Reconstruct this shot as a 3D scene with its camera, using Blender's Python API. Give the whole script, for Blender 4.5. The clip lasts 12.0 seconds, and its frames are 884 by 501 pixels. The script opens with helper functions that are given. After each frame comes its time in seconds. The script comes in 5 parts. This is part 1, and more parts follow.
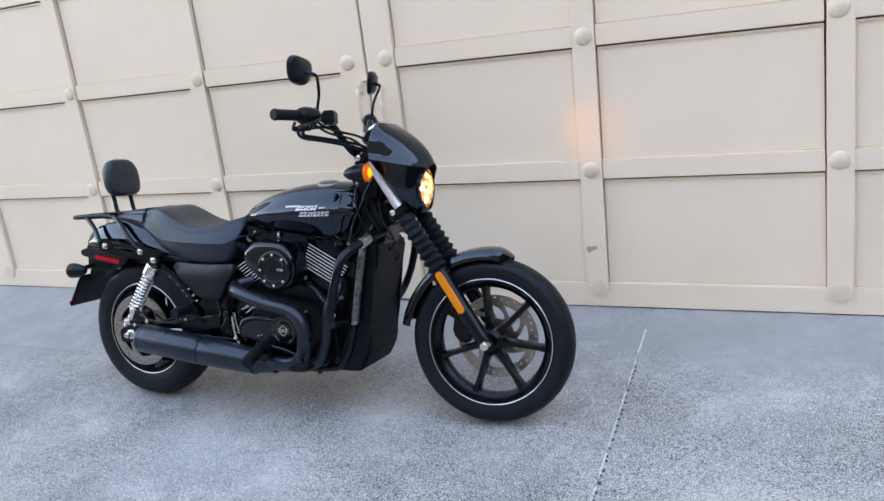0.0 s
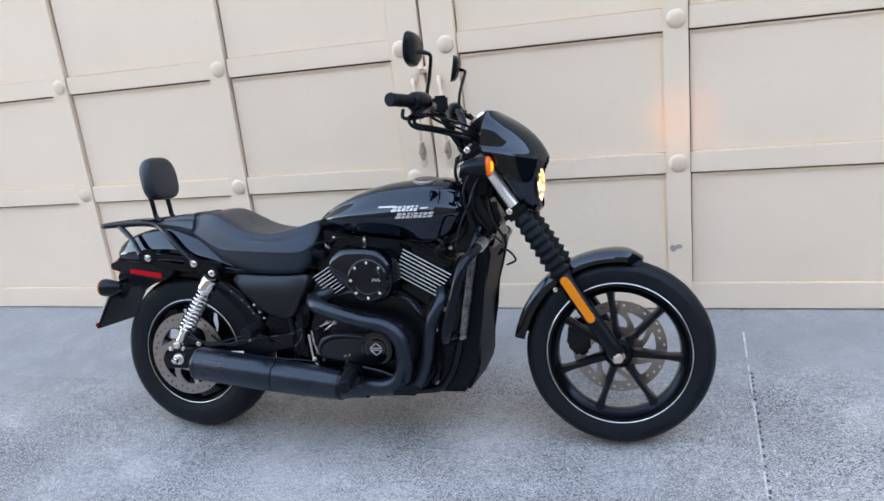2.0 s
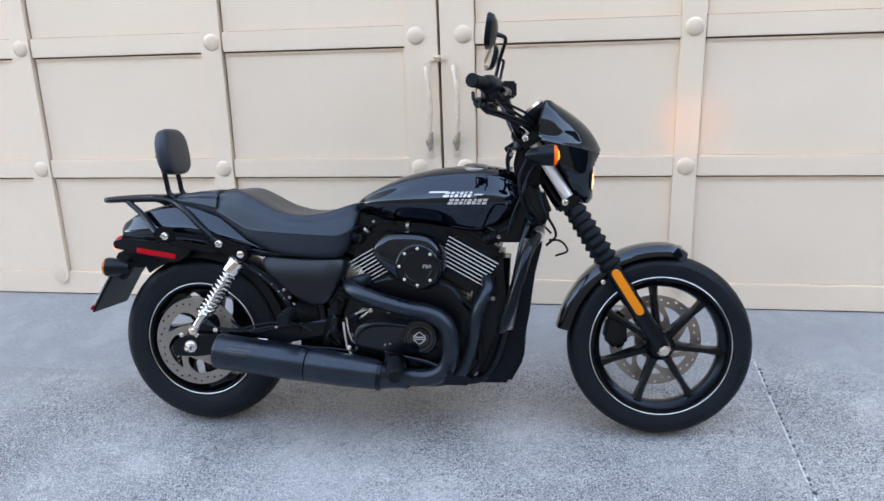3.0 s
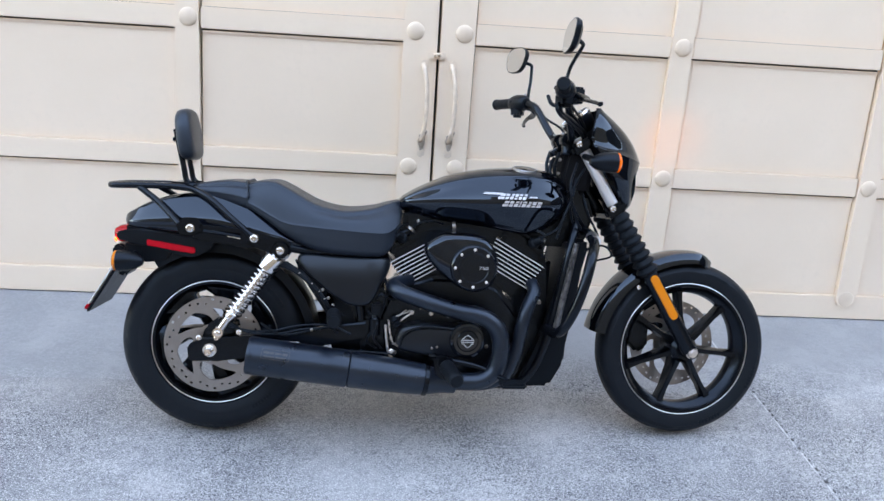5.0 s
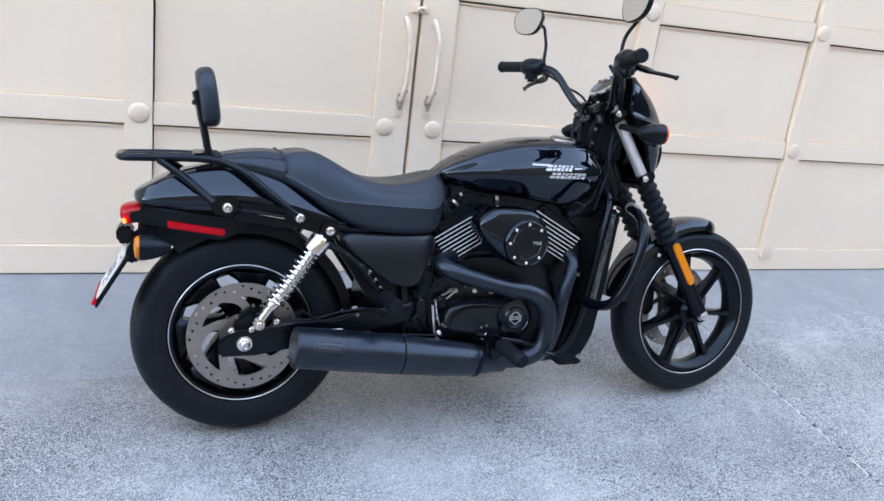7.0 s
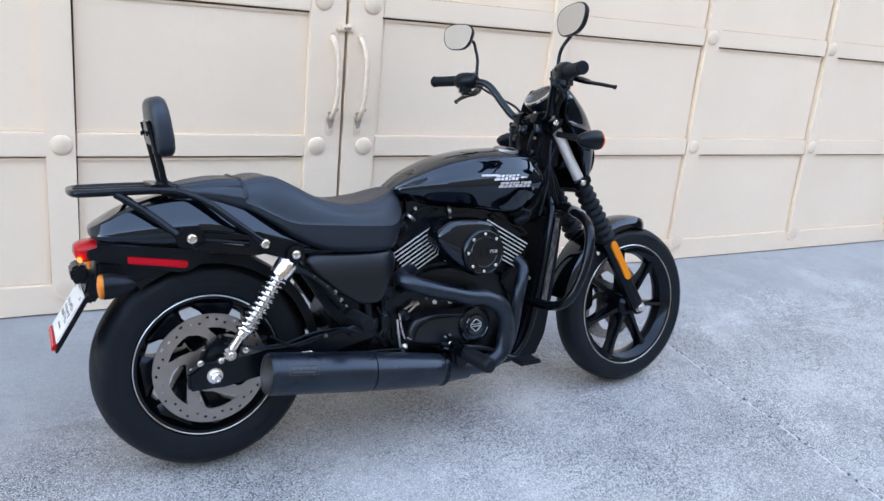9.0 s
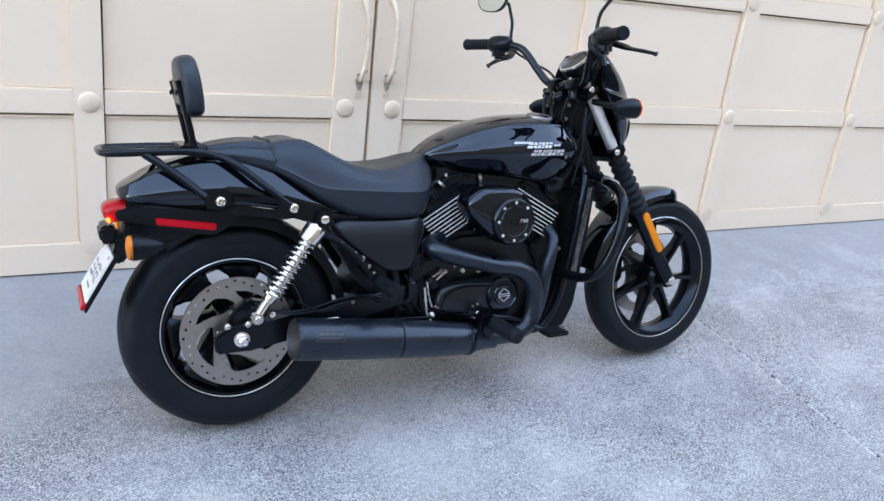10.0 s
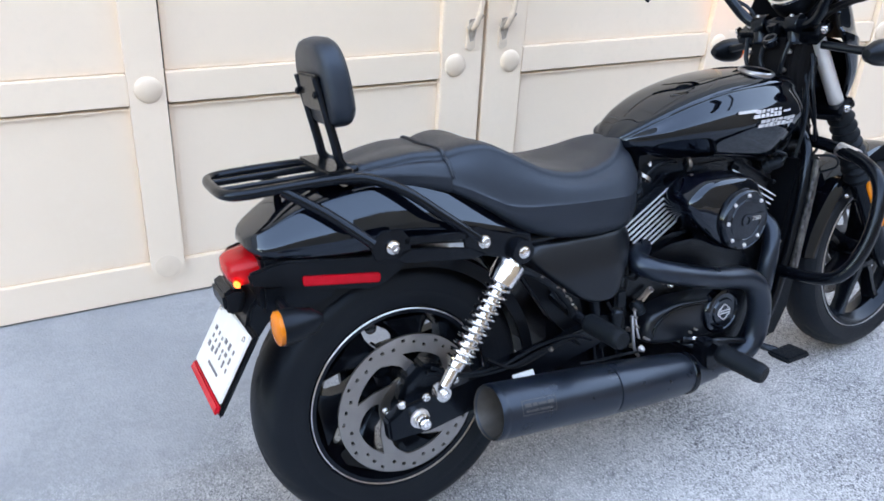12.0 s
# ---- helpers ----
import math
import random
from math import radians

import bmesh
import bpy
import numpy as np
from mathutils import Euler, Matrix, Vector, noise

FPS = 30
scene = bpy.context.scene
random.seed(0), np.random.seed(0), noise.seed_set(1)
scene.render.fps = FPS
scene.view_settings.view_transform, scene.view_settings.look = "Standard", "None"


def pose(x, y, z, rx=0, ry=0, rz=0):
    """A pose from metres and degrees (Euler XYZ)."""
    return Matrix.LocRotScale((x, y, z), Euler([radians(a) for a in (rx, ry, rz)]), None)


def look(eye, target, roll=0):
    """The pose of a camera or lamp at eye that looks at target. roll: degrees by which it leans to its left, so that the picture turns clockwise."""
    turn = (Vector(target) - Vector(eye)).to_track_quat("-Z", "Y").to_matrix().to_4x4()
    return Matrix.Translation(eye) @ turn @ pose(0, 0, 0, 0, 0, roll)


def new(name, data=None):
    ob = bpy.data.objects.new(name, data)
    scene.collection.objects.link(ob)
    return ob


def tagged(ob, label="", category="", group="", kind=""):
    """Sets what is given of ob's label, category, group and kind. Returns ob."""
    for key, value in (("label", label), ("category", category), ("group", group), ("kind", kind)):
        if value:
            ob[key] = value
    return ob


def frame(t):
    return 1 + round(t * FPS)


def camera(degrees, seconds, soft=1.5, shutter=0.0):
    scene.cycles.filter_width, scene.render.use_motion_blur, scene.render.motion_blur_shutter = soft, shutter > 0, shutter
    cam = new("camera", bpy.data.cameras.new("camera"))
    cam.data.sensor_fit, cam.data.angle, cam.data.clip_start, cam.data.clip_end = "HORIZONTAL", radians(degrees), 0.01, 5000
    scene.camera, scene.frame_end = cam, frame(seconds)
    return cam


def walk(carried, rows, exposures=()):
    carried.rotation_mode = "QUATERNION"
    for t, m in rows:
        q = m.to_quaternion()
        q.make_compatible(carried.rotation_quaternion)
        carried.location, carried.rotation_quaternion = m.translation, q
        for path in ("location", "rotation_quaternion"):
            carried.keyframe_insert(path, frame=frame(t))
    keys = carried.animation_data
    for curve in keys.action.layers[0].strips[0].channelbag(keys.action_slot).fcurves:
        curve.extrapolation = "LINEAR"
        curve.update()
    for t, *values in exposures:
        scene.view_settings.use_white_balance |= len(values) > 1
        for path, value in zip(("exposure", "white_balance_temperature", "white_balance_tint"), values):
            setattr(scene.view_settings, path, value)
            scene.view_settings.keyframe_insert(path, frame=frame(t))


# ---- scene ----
cam = camera(60.8, 12.0, soft=1.5, shutter=0.2)
PATH = [
    (0, (1.746, -3.144, 1.353), (0.929, -1.406, 0.794), -7.2),
    (0.5, (1.632, -3.211, 1.349), (0.923, -1.427, 0.791), -7.1),
    (1, (1.377, -3.232, 1.349), (0.8, -1.406, 0.773), -7.2),
    (1.5, (1.197, -3.167, 1.341), (0.633, -1.337, 0.766), -5.8),
    (2, (1.044, -3.093, 1.341), (0.421, -1.281, 0.768), -6.9),
    (2.5, (0.767, -3.19, 1.327), (0.318, -1.325, 0.76), -4.2),
    (3, (0.521, -3.184, 1.315), (0.202, -1.298, 0.731), -2.1),
    (3.2, (0.458, -3.145, 1.305), (0.149, -1.258, 0.72), -3.6),
    (5, (-0.191, -3.17, 1.292), (-0.036, -1.261, 0.717), 3.7),
    (5.5, (-0.33, -3.039, 1.269), (-0.11, -1.144, 0.67), 2.3),
    (6, (-0.534, -3.032, 1.278), (-0.150, -1.172, 0.650), 3.2),
    (6.5, (-0.75, -2.988, 1.28), (-0.151, -1.2, 0.614), 8.0),
    (6.7, (-0.793, -2.921, 1.279), (-0.174, -1.142, 0.606), 7.8),
    (8.3, (-1.102, -2.866, 1.3), (-0.236, -1.166, 0.7), 6.3),
    (8.5, (-1.091, -2.861, 1.296), (-0.199, -1.171, 0.707), 6.1),
    (9, (-1.067, -2.854, 1.288), (-0.145, -1.19, 0.669), 5.8),
    (9.5, (-1.057, -2.818, 1.281), (-0.153, -1.171, 0.597), 6.6),
    (10, (-1.074, -2.809, 1.285), (-0.206, -1.155, 0.571), 6.8),
    (10.5, (-1.133, -2.796, 1.288), (-0.287, -1.146, 0.539), 6.2),
    (11, (-1.215, -2.73, 1.277), (-0.374, -1.104, 0.472), 5.5),
    (11.5, (-1.222, -2.387, 1.233), (-0.397, -0.786, 0.363), 4.2),
    (12, (-1.223, -2.068, 1.279), (-0.386, -0.505, 0.354), 2.85),
]
walk(cam, [(t, look(eye, target, roll)) for t, eye, target, roll in PATH], [(0.0, 3.55, 10500, 16), (3.0, 3.65, 10450, 16), (5.0, 3.77, 10050, 16), (9.0, 3.79, 10050, 16), (11.0, 3.81, 9950, 16), (12.0, 3.99, 10400, 16)])

# ---- world and light ----
world = bpy.data.worlds.new("sky")
scene.world = world
world.use_nodes = True
wn = world.node_tree
sky = wn.nodes.new("ShaderNodeTexSky")
sky.sky_type = "NISHITA"
sky.sun_disc = False
sky.sun_elevation = radians(38)
sky.sun_rotation = radians(14)
sky.air_density, sky.dust_density, sky.ozone_density = 1.0, 0.4, 1.0
wn.links.new(sky.outputs["Color"], wn.nodes["Background"].inputs["Color"])
wn.nodes["Background"].inputs["Strength"].default_value = 0.15
sun = new("sun", bpy.data.lights.new("sun", "SUN"))
sun.data.energy, sun.data.angle, sun.data.color = 2.0, radians(0.6), (1.0, 0.93, 0.84)
sun.matrix_world = look((2.0, 8.0, 6.44), (0, 0, 0))

spill = new("headlight_beam", bpy.data.lights.new("headlight_beam", "SPOT"))
spill.data.energy, spill.data.color, spill.data.shadow_soft_size = 0.52, (1.0, 0.46, 0.16), 0.03
spill.data.spot_size, spill.data.spot_blend = radians(23), 1.0
spill.matrix_world = look((0.665, -0.755, 0.835), (1.025, 0.02, 0.875))


# ---- materials ----
def material(name, colour, rough=0.5, metal=0.0, second=None, scale=6.0, amount=0.5, fine=None, fine_scale=120.0, bump=0.0, bump_scale=150.0,
             rough_var=0.0, coat=0.0, spec=0.5, tint=None):
    m = bpy.data.materials.new(name)
    m.use_nodes = True
    nt = m.node_tree
    b = nt.nodes["Principled BSDF"]
    b.inputs["Roughness"].default_value = rough
    b.inputs["Metallic"].default_value = metal
    b.inputs["Specular IOR Level"].default_value = spec
    b.inputs["Coat Weight"].default_value = coat
    if tint:
        b.inputs["Specular Tint"].default_value = (*tint, 1)
    b.inputs["Coat Roughness"].default_value = 0.03
    co = nt.nodes.new("ShaderNodeTexCoord").outputs["Object"]

    def tex(sc, detail=4.0):
        n = nt.nodes.new("ShaderNodeTexNoise")
        n.inputs["Scale"].default_value, n.inputs["Detail"].default_value = sc, detail
        nt.links.new(co, n.inputs["Vector"])
        return n.outputs["Fac"]

    def ramp(fac, lo, hi):
        n = nt.nodes.new("ShaderNodeMapRange")
        n.inputs["From Min"].default_value, n.inputs["From Max"].default_value = lo, hi
        nt.links.new(fac, n.inputs["Value"])
        return n.outputs["Result"]

    def mix(fac, a, c):
        n = nt.nodes.new("ShaderNodeMix")
        n.data_type = "RGBA"
        nt.links.new(fac, n.inputs["Factor"])
        for sock, v in ((n.inputs[6], a), (n.inputs[7], c)):
            if isinstance(v, tuple):
                sock.default_value = (*v, 1)
            else:
                nt.links.new(v, sock)
        return n.outputs[2]

    col = None
    if second:
        fac = nt.nodes.new("ShaderNodeMath")
        fac.operation = "MULTIPLY"
        nt.links.new(ramp(tex(scale), 0.35, 0.7), fac.inputs[0])
        fac.inputs[1].default_value = amount
        col = mix(fac.outputs[0], colour, second)
    if fine:
        col = mix(ramp(tex(fine_scale, 2.0), 0.5, 0.75), col if col is not None else colour, fine)
    if col is None:
        b.inputs["Base Color"].default_value = (*colour, 1)
    else:
        nt.links.new(col, b.inputs["Base Color"])
    if rough_var:
        n = nt.nodes.new("ShaderNodeMapRange")
        n.inputs["To Min"].default_value, n.inputs["To Max"].default_value = rough - rough_var, rough + rough_var
        nt.links.new(tex(scale * 2), n.inputs["Value"])
        nt.links.new(n.outputs["Result"], b.inputs["Roughness"])
    if bump:
        n = nt.nodes.new("ShaderNodeBump")
        n.inputs["Strength"].default_value, n.inputs["Distance"].default_value = bump, 0.002
        nt.links.new(tex(bump_scale, 3.0), n.inputs["Height"])
        nt.links.new(n.outputs["Normal"], b.inputs["Normal"])
    return m


def glowing(name, colour, strength, base=(0.8, 0.8, 0.8)):
    m = material(name, base, 0.2)
    b = m.node_tree.nodes["Principled BSDF"]
    b.inputs["Emission Color"].default_value, b.inputs["Emission Strength"].default_value = (*colour, 1), strength
    return m


def clear(name, colour, rough=0.05, through_it=0.9):
    m = material(name, colour, rough)
    m.node_tree.nodes["Principled BSDF"].inputs["Transmission Weight"].default_value = through_it
    return m


COOL = (0.62, 0.80, 1.0)  # bluish specular tint: the sky's blue put into the black paint and plastics
GLOSS = material("gloss_black_paint", (0.0012, 0.0018, 0.0036), 0.035, second=(0.002, 0.003, 0.0055), scale=30, spec=0.70, tint=COOL)
SATIN = material("satin_black_metal", (0.0016, 0.0022, 0.0036), 0.22, second=(0.0036, 0.0046, 0.0066), spec=0.34, tint=COOL, scale=25, rough_var=0.06)
PLASTIC = material("black_plastic", (0.0026, 0.0036, 0.0053), 0.33, second=(0.0052, 0.0062, 0.0085), spec=0.28, tint=COOL, scale=18, bump=0.15, bump_scale=700, rough_var=0.08)
ENGINE = material("black_engine_paint", (0.0013, 0.0019, 0.0030), 0.21, second=(0.0030, 0.0040, 0.0056), spec=0.42, tint=COOL, scale=40, bump=0.2, bump_scale=900)
RUBBER = material("tyre_rubber", (0.0034, 0.0043, 0.0060), 0.52, spec=0.31, tint=COOL, second=(0.0075, 0.0086, 0.0105), scale=14, amount=0.5, bump=0.25, bump_scale=400)
GRIP = material("grip_rubber", (0.0037, 0.0049, 0.0067), 0.55, spec=0.24, tint=COOL, bump=0.4, bump_scale=500)
VINYL = material("black_vinyl", (0.0072, 0.0104, 0.0165), 0.37, spec=0.66, tint=COOL, second=(0.0110, 0.0150, 0.0225), scale=9, bump=0.35, bump_scale=1200, rough_var=0.06)
EXHAUST = material("ceramic_black_exhaust", (0.004, 0.0068, 0.0125), 0.30, second=(0.011, 0.0155, 0.024), spec=0.62, tint=COOL, scale=12, amount=0.6, rough_var=0.08)
WORN = material("rubbed_black_metal", (0.20, 0.20, 0.21), 0.36, 0.85, second=(0.02, 0.022, 0.026), scale=48, amount=0.9)
# pale streaks in the colour stand for wear and reflected sky
STREAKED = material("streaked_black_tube", (0.035, 0.036, 0.040), 0.30, 0.6, second=(0.42, 0.42, 0.43), scale=55, amount=0.85, bump=0.2, bump_scale=300)
CAP = material("dulled_chrome", (0.34, 0.34, 0.35), 0.34, 1.0, second=(0.2, 0.2, 0.21), scale=40)
ALU = material("machined_aluminium", (0.86, 0.86, 0.87), 0.30, 1.0, second=(0.70, 0.70, 0.71), scale=60)
CHROME = material("chrome", (0.80, 0.80, 0.81), 0.11, 1.0, second=(0.6, 0.6, 0.6), scale=20)
STEEL = material("brake_steel", (0.36, 0.35, 0.345), 0.36, 1.0, second=(0.30, 0.29, 0.29), scale=35, bump=0.1, bump_scale=600)
AMBER = clear("amber_lens", (0.80, 0.20, 0.01), 0.2, 0.15)
AMBER_LIT = glowing("amber_lamp", (1.0, 0.17, 0.003), 0.025, (0.62, 0.10, 0.003))
AMBER_HOT = glowing("amber_filament", (1.0, 0.30, 0.012), 0.17, (0.9, 0.3, 0.02))
REFLECTOR_AMBER = material("amber_reflector", (0.82, 0.22, 0.01), 0.25, bump=0.3, bump_scale=500)
RED = material("red_lens", (0.58, 0.007, 0.020), 0.25, second=(0.45, 0.005, 0.012), scale=90, spec=0.2)
RED_LIT = glowing("red_lamp", (1.0, 0.10, 0.03), 0.6, (0.6, 0.01, 0.01))
DECAL = material("silver_decal", (0.56, 0.57, 0.60), 0.3, 0.2, second=(0.38, 0.38, 0.41), scale=200)
PLATE = material("plate_enamel", (0.72, 0.72, 0.70), 0.35, second=(0.6, 0.6, 0.58), scale=25)
INK = material("dark_ink", (0.13, 0.13, 0.15), 0.5)
MIRROR = material("mirror_glass", (0.62, 0.62, 0.61), 0.03, 1.0)
ETCH = material("etched_grey", (0.040, 0.042, 0.048), 0.45)
TAIL = glowing("tail_lens", (1.0, 0.02, 0.025), 0.006, (0.36, 0.004, 0.009))
TAIL.node_tree.nodes["Principled BSDF"].inputs["Specular IOR Level"].default_value = 0.25
GLASS = clear("lamp_glass", (0.95, 0.95, 0.95), 0.03, 1.0)
BULB = glowing("warm_bulb", (1.0, 0.74, 0.42), 0.40)
BULB_SOFT = glowing("warm_reflector_glow", (1.0, 0.62, 0.30), 0.022, (0.75, 0.66, 0.5))
BULB_SOFT.node_tree.nodes["Principled BSDF"].inputs["Metallic"].default_value = 0.8
PAINT = material("cream_door_paint", (0.90, 0.735, 0.592), 0.48, second=(0.83, 0.672, 0.528), scale=2.2, amount=0.6, fine=(0.87, 0.712, 0.572), fine_scale=40, bump=0.15, bump_scale=60)
# the door's cream made darker, to offset sky light on the domes
STUD = material("darkened_painted_iron", (0.82, 0.665, 0.532), 0.5, second=(0.72, 0.575, 0.45), scale=14, amount=0.7, bump=0.2, bump_scale=120)
STUCCO = material("cream_stucco", (0.66, 0.60, 0.53), 0.8, second=(0.58, 0.52, 0.46), scale=3, bump=0.6, bump_scale=120)
BRASSY = material("painted_iron", (0.86, 0.70, 0.565), 0.4, second=(0.42, 0.33, 0.26), scale=26, amount=0.5, bump=0.2, bump_scale=200)
RUST = material("rusty_iron", (0.30, 0.24, 0.20), 0.7, second=(0.55, 0.46, 0.38), scale=60, amount=0.8, bump=0.4, bump_scale=200)
FAR = material("unseen_backdrop", (0.010, 0.013, 0.016), 0.9, second=(0.022, 0.026, 0.030), scale=0.35, amount=0.9)
FORK = material("fork_steel", (0.74, 0.74, 0.75), 0.34, 0.5, second=(0.64, 0.64, 0.65), scale=50)
DIAL = material("smoked_dial", (0.010, 0.011, 0.012), 0.22, second=(0.03, 0.03, 0.03), scale=30, spec=0.25)
COVER = material("polished_black_cover", (0.002, 0.0028, 0.0045), 0.14, second=(0.004, 0.005, 0.008), spec=0.55, tint=COOL, scale=30)
LIP = material("machined_rim_lip", (0.80, 0.80, 0.81), 0.28, 1.0, second=(0.62, 0.62, 0.63), scale=45)
LINER = material("matt_black_liner", (0.004, 0.0045, 0.006), 0.75, spec=0.12, bump=0.2, bump_scale=600)
COWL = material("moulded_black_cowl", (0.0030, 0.0040, 0.0055), 0.48, spec=0.16, tint=COOL, second=(0.005, 0.006, 0.008), scale=14, bump=0.2, bump_scale=600)
DARK = material("dark_gap", (0.02, 0.018, 0.016), 0.8)


def concrete():
    m = material("washed_concrete", (0.335, 0.346, 0.354), 0.85, second=(0.207, 0.217, 0.228), scale=1.3, amount=1.0)
    nt = m.node_tree
    b = nt.nodes["Principled BSDF"]
    base = b.inputs["Base Color"].links[0].from_socket
    co = nt.nodes.new("ShaderNodeTexCoord").outputs["Object"]

    def node(kind, **values):
        n = nt.nodes.new(kind)
        for k, v in values.items():
            n.inputs[k].default_value = v
        return n

    # fine sand, dark aggregate grains, pale patches
    def layer(fac, colour, below):
        n = nt.nodes.new("ShaderNodeMix")
        n.data_type = "RGBA"
        nt.links.new(fac, n.inputs["Factor"])
        nt.links.new(below, n.inputs[6])
        n.inputs[7].default_value = (*colour, 1)
        return n.outputs[2]

    def noise_fac(sc, lo, hi, to=1.0, detail=3.0):
        n = node("ShaderNodeTexNoise", Scale=sc, Detail=detail)
        nt.links.new(co, n.inputs["Vector"])
        r = node("ShaderNodeMapRange")
        for k, v in (("From Min", lo), ("From Max", hi), ("To Max", to)):
            r.inputs[k].default_value = v
        nt.links.new(n.outputs["Fac"], r.inputs["Value"])
        return r.outputs["Result"], n.outputs["Fac"]

    f, _ = noise_fac(75, 0.42, 0.62, 0.55)
    base = layer(f, (0.479, 0.484, 0.496), base)
    f, _ = noise_fac(0.5, 0.45, 0.62, 0.6)
    base = layer(f, (0.472, 0.476, 0.484), base)
    f, _ = noise_fac(3.2, 0.53, 0.66, 0.42, 7.0)
    base = layer(f, (0.546, 0.546, 0.546), base)
    f, _ = noise_fac(9, 0.52, 0.68, 0.55, 6.0)
    base = layer(f, (0.513, 0.513, 0.517), base)
    f, _ = noise_fac(2.1, 0.50, 0.66, 0.55, 6.0)
    base = layer(f, (0.207, 0.215, 0.236), base)
    f, _ = noise_fac(22, 0.56, 0.72, 0.5, 5.0)
    base = layer(f, (0.207, 0.215, 0.231), base)
    # darker band before the doors, deeper to the left: fewer open grains, ragged edge
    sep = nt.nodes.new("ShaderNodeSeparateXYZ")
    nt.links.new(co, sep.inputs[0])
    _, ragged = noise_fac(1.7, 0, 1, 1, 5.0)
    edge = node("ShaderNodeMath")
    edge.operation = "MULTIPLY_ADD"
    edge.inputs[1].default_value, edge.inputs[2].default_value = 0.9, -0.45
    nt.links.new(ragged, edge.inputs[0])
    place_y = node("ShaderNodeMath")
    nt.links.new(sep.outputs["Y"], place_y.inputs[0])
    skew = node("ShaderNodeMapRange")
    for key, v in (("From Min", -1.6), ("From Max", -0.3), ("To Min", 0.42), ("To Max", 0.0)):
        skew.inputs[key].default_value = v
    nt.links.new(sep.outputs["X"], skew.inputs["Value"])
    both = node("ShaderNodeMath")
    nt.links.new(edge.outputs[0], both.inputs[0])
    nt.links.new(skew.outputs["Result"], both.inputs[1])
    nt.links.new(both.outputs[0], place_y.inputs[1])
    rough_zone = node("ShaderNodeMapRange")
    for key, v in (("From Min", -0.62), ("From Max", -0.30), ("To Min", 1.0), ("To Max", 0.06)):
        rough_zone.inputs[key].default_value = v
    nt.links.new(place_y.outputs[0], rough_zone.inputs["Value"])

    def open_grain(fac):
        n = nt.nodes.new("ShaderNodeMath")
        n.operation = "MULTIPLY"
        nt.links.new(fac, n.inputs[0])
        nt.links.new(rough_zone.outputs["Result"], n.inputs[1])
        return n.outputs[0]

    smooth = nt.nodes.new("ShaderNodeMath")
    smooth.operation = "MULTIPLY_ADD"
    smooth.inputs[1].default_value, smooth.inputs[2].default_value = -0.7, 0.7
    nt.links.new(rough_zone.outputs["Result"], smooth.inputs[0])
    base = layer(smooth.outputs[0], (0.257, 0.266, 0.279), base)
    f, _ = noise_fac(5.5, 0.60, 0.67, 0.35, 8.0)
    base = layer(open_grain(f), (0.612, 0.612, 0.608), base)
    # the open grain comes and goes in patches
    patch, _ = noise_fac(1.9, 0.36, 0.62, 1.0, 4.0)

    def patchy(fac, least):
        k = node("ShaderNodeMapRange")
        k.inputs["To Min"].default_value = least
        nt.links.new(patch, k.inputs["Value"])
        n = nt.nodes.new("ShaderNodeMath")
        n.operation = "MULTIPLY"
        nt.links.new(open_grain(fac), n.inputs[0])
        nt.links.new(k.outputs["Result"], n.inputs[1])
        return n.outputs[0]

    f, _ = noise_fac(78, 0.48, 0.62, 0.66, 2.5)
    base = layer(patchy(f, 0.3), (0.169, 0.177, 0.192), base)
    f, grain = noise_fac(190, 0.585, 0.628, 0.92, 0.3)
    base = layer(patchy(f, 0.22), (0.029, 0.035, 0.048), base)
    f, _ = noise_fac(340, 0.585, 0.645, 0.80, 0.0)
    base = layer(patchy(f, 0.35), (0.054, 0.059, 0.074), base)
    f, _ = noise_fac(240, 0.59, 0.66, 0.75, 0.5)
    base = layer(open_grain(f), (0.662, 0.662, 0.662), base)
    nt.links.new(base, b.inputs["Base Color"])
    n = node("ShaderNodeBump", Strength=0.5, Distance=0.003)
    nt.links.new(grain, n.inputs["Height"])
    nt.links.new(n.outputs["Normal"], b.inputs["Normal"])
    return m


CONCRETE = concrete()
DIRT = material("joint_dirt", (0.07, 0.07, 0.075), 0.95, second=(0.18, 0.18, 0.185), scale=40)
# backing board and gap strips, coloured dark to hold the gaps' shade
BACKING = material("dark_gap_backing", (0.085, 0.075, 0.066), 0.9, second=(0.05, 0.045, 0.04), scale=8)
SOOT = material("sooty_steel", (0.060, 0.056, 0.054), 0.55, 0.4, second=(0.03, 0.028, 0.027), scale=60)
FINEDGE = material("bright_fin_edge", (0.72, 0.75, 0.79), 0.35, 0.25, second=(0.6, 0.63, 0.67), scale=60)
CHALK = material("chalky_joint", (0.60, 0.60, 0.61), 0.9, second=(0.40, 0.41, 0.42), scale=9, fine=(0.12, 0.122, 0.13), fine_scale=75, bump=0.8, bump_scale=90)
SIDE = material("satin_side_cover", (0.0040, 0.0054, 0.0082), 0.30, spec=0.48, tint=(0.72, 0.86, 1.0), second=(0.0048, 0.0062, 0.0092), scale=20)
SCUFF = material("bare_scuffed_wood", (0.36, 0.32, 0.29), 0.7, second=(0.5, 0.43, 0.36), scale=70)
ASPHALT = material("dark_asphalt", (0.045, 0.045, 0.047), 0.85, second=(0.065, 0.064, 0.062), scale=1.5, fine=(0.09, 0.09, 0.09), fine_scale=90, bump=0.4, bump_scale=200)


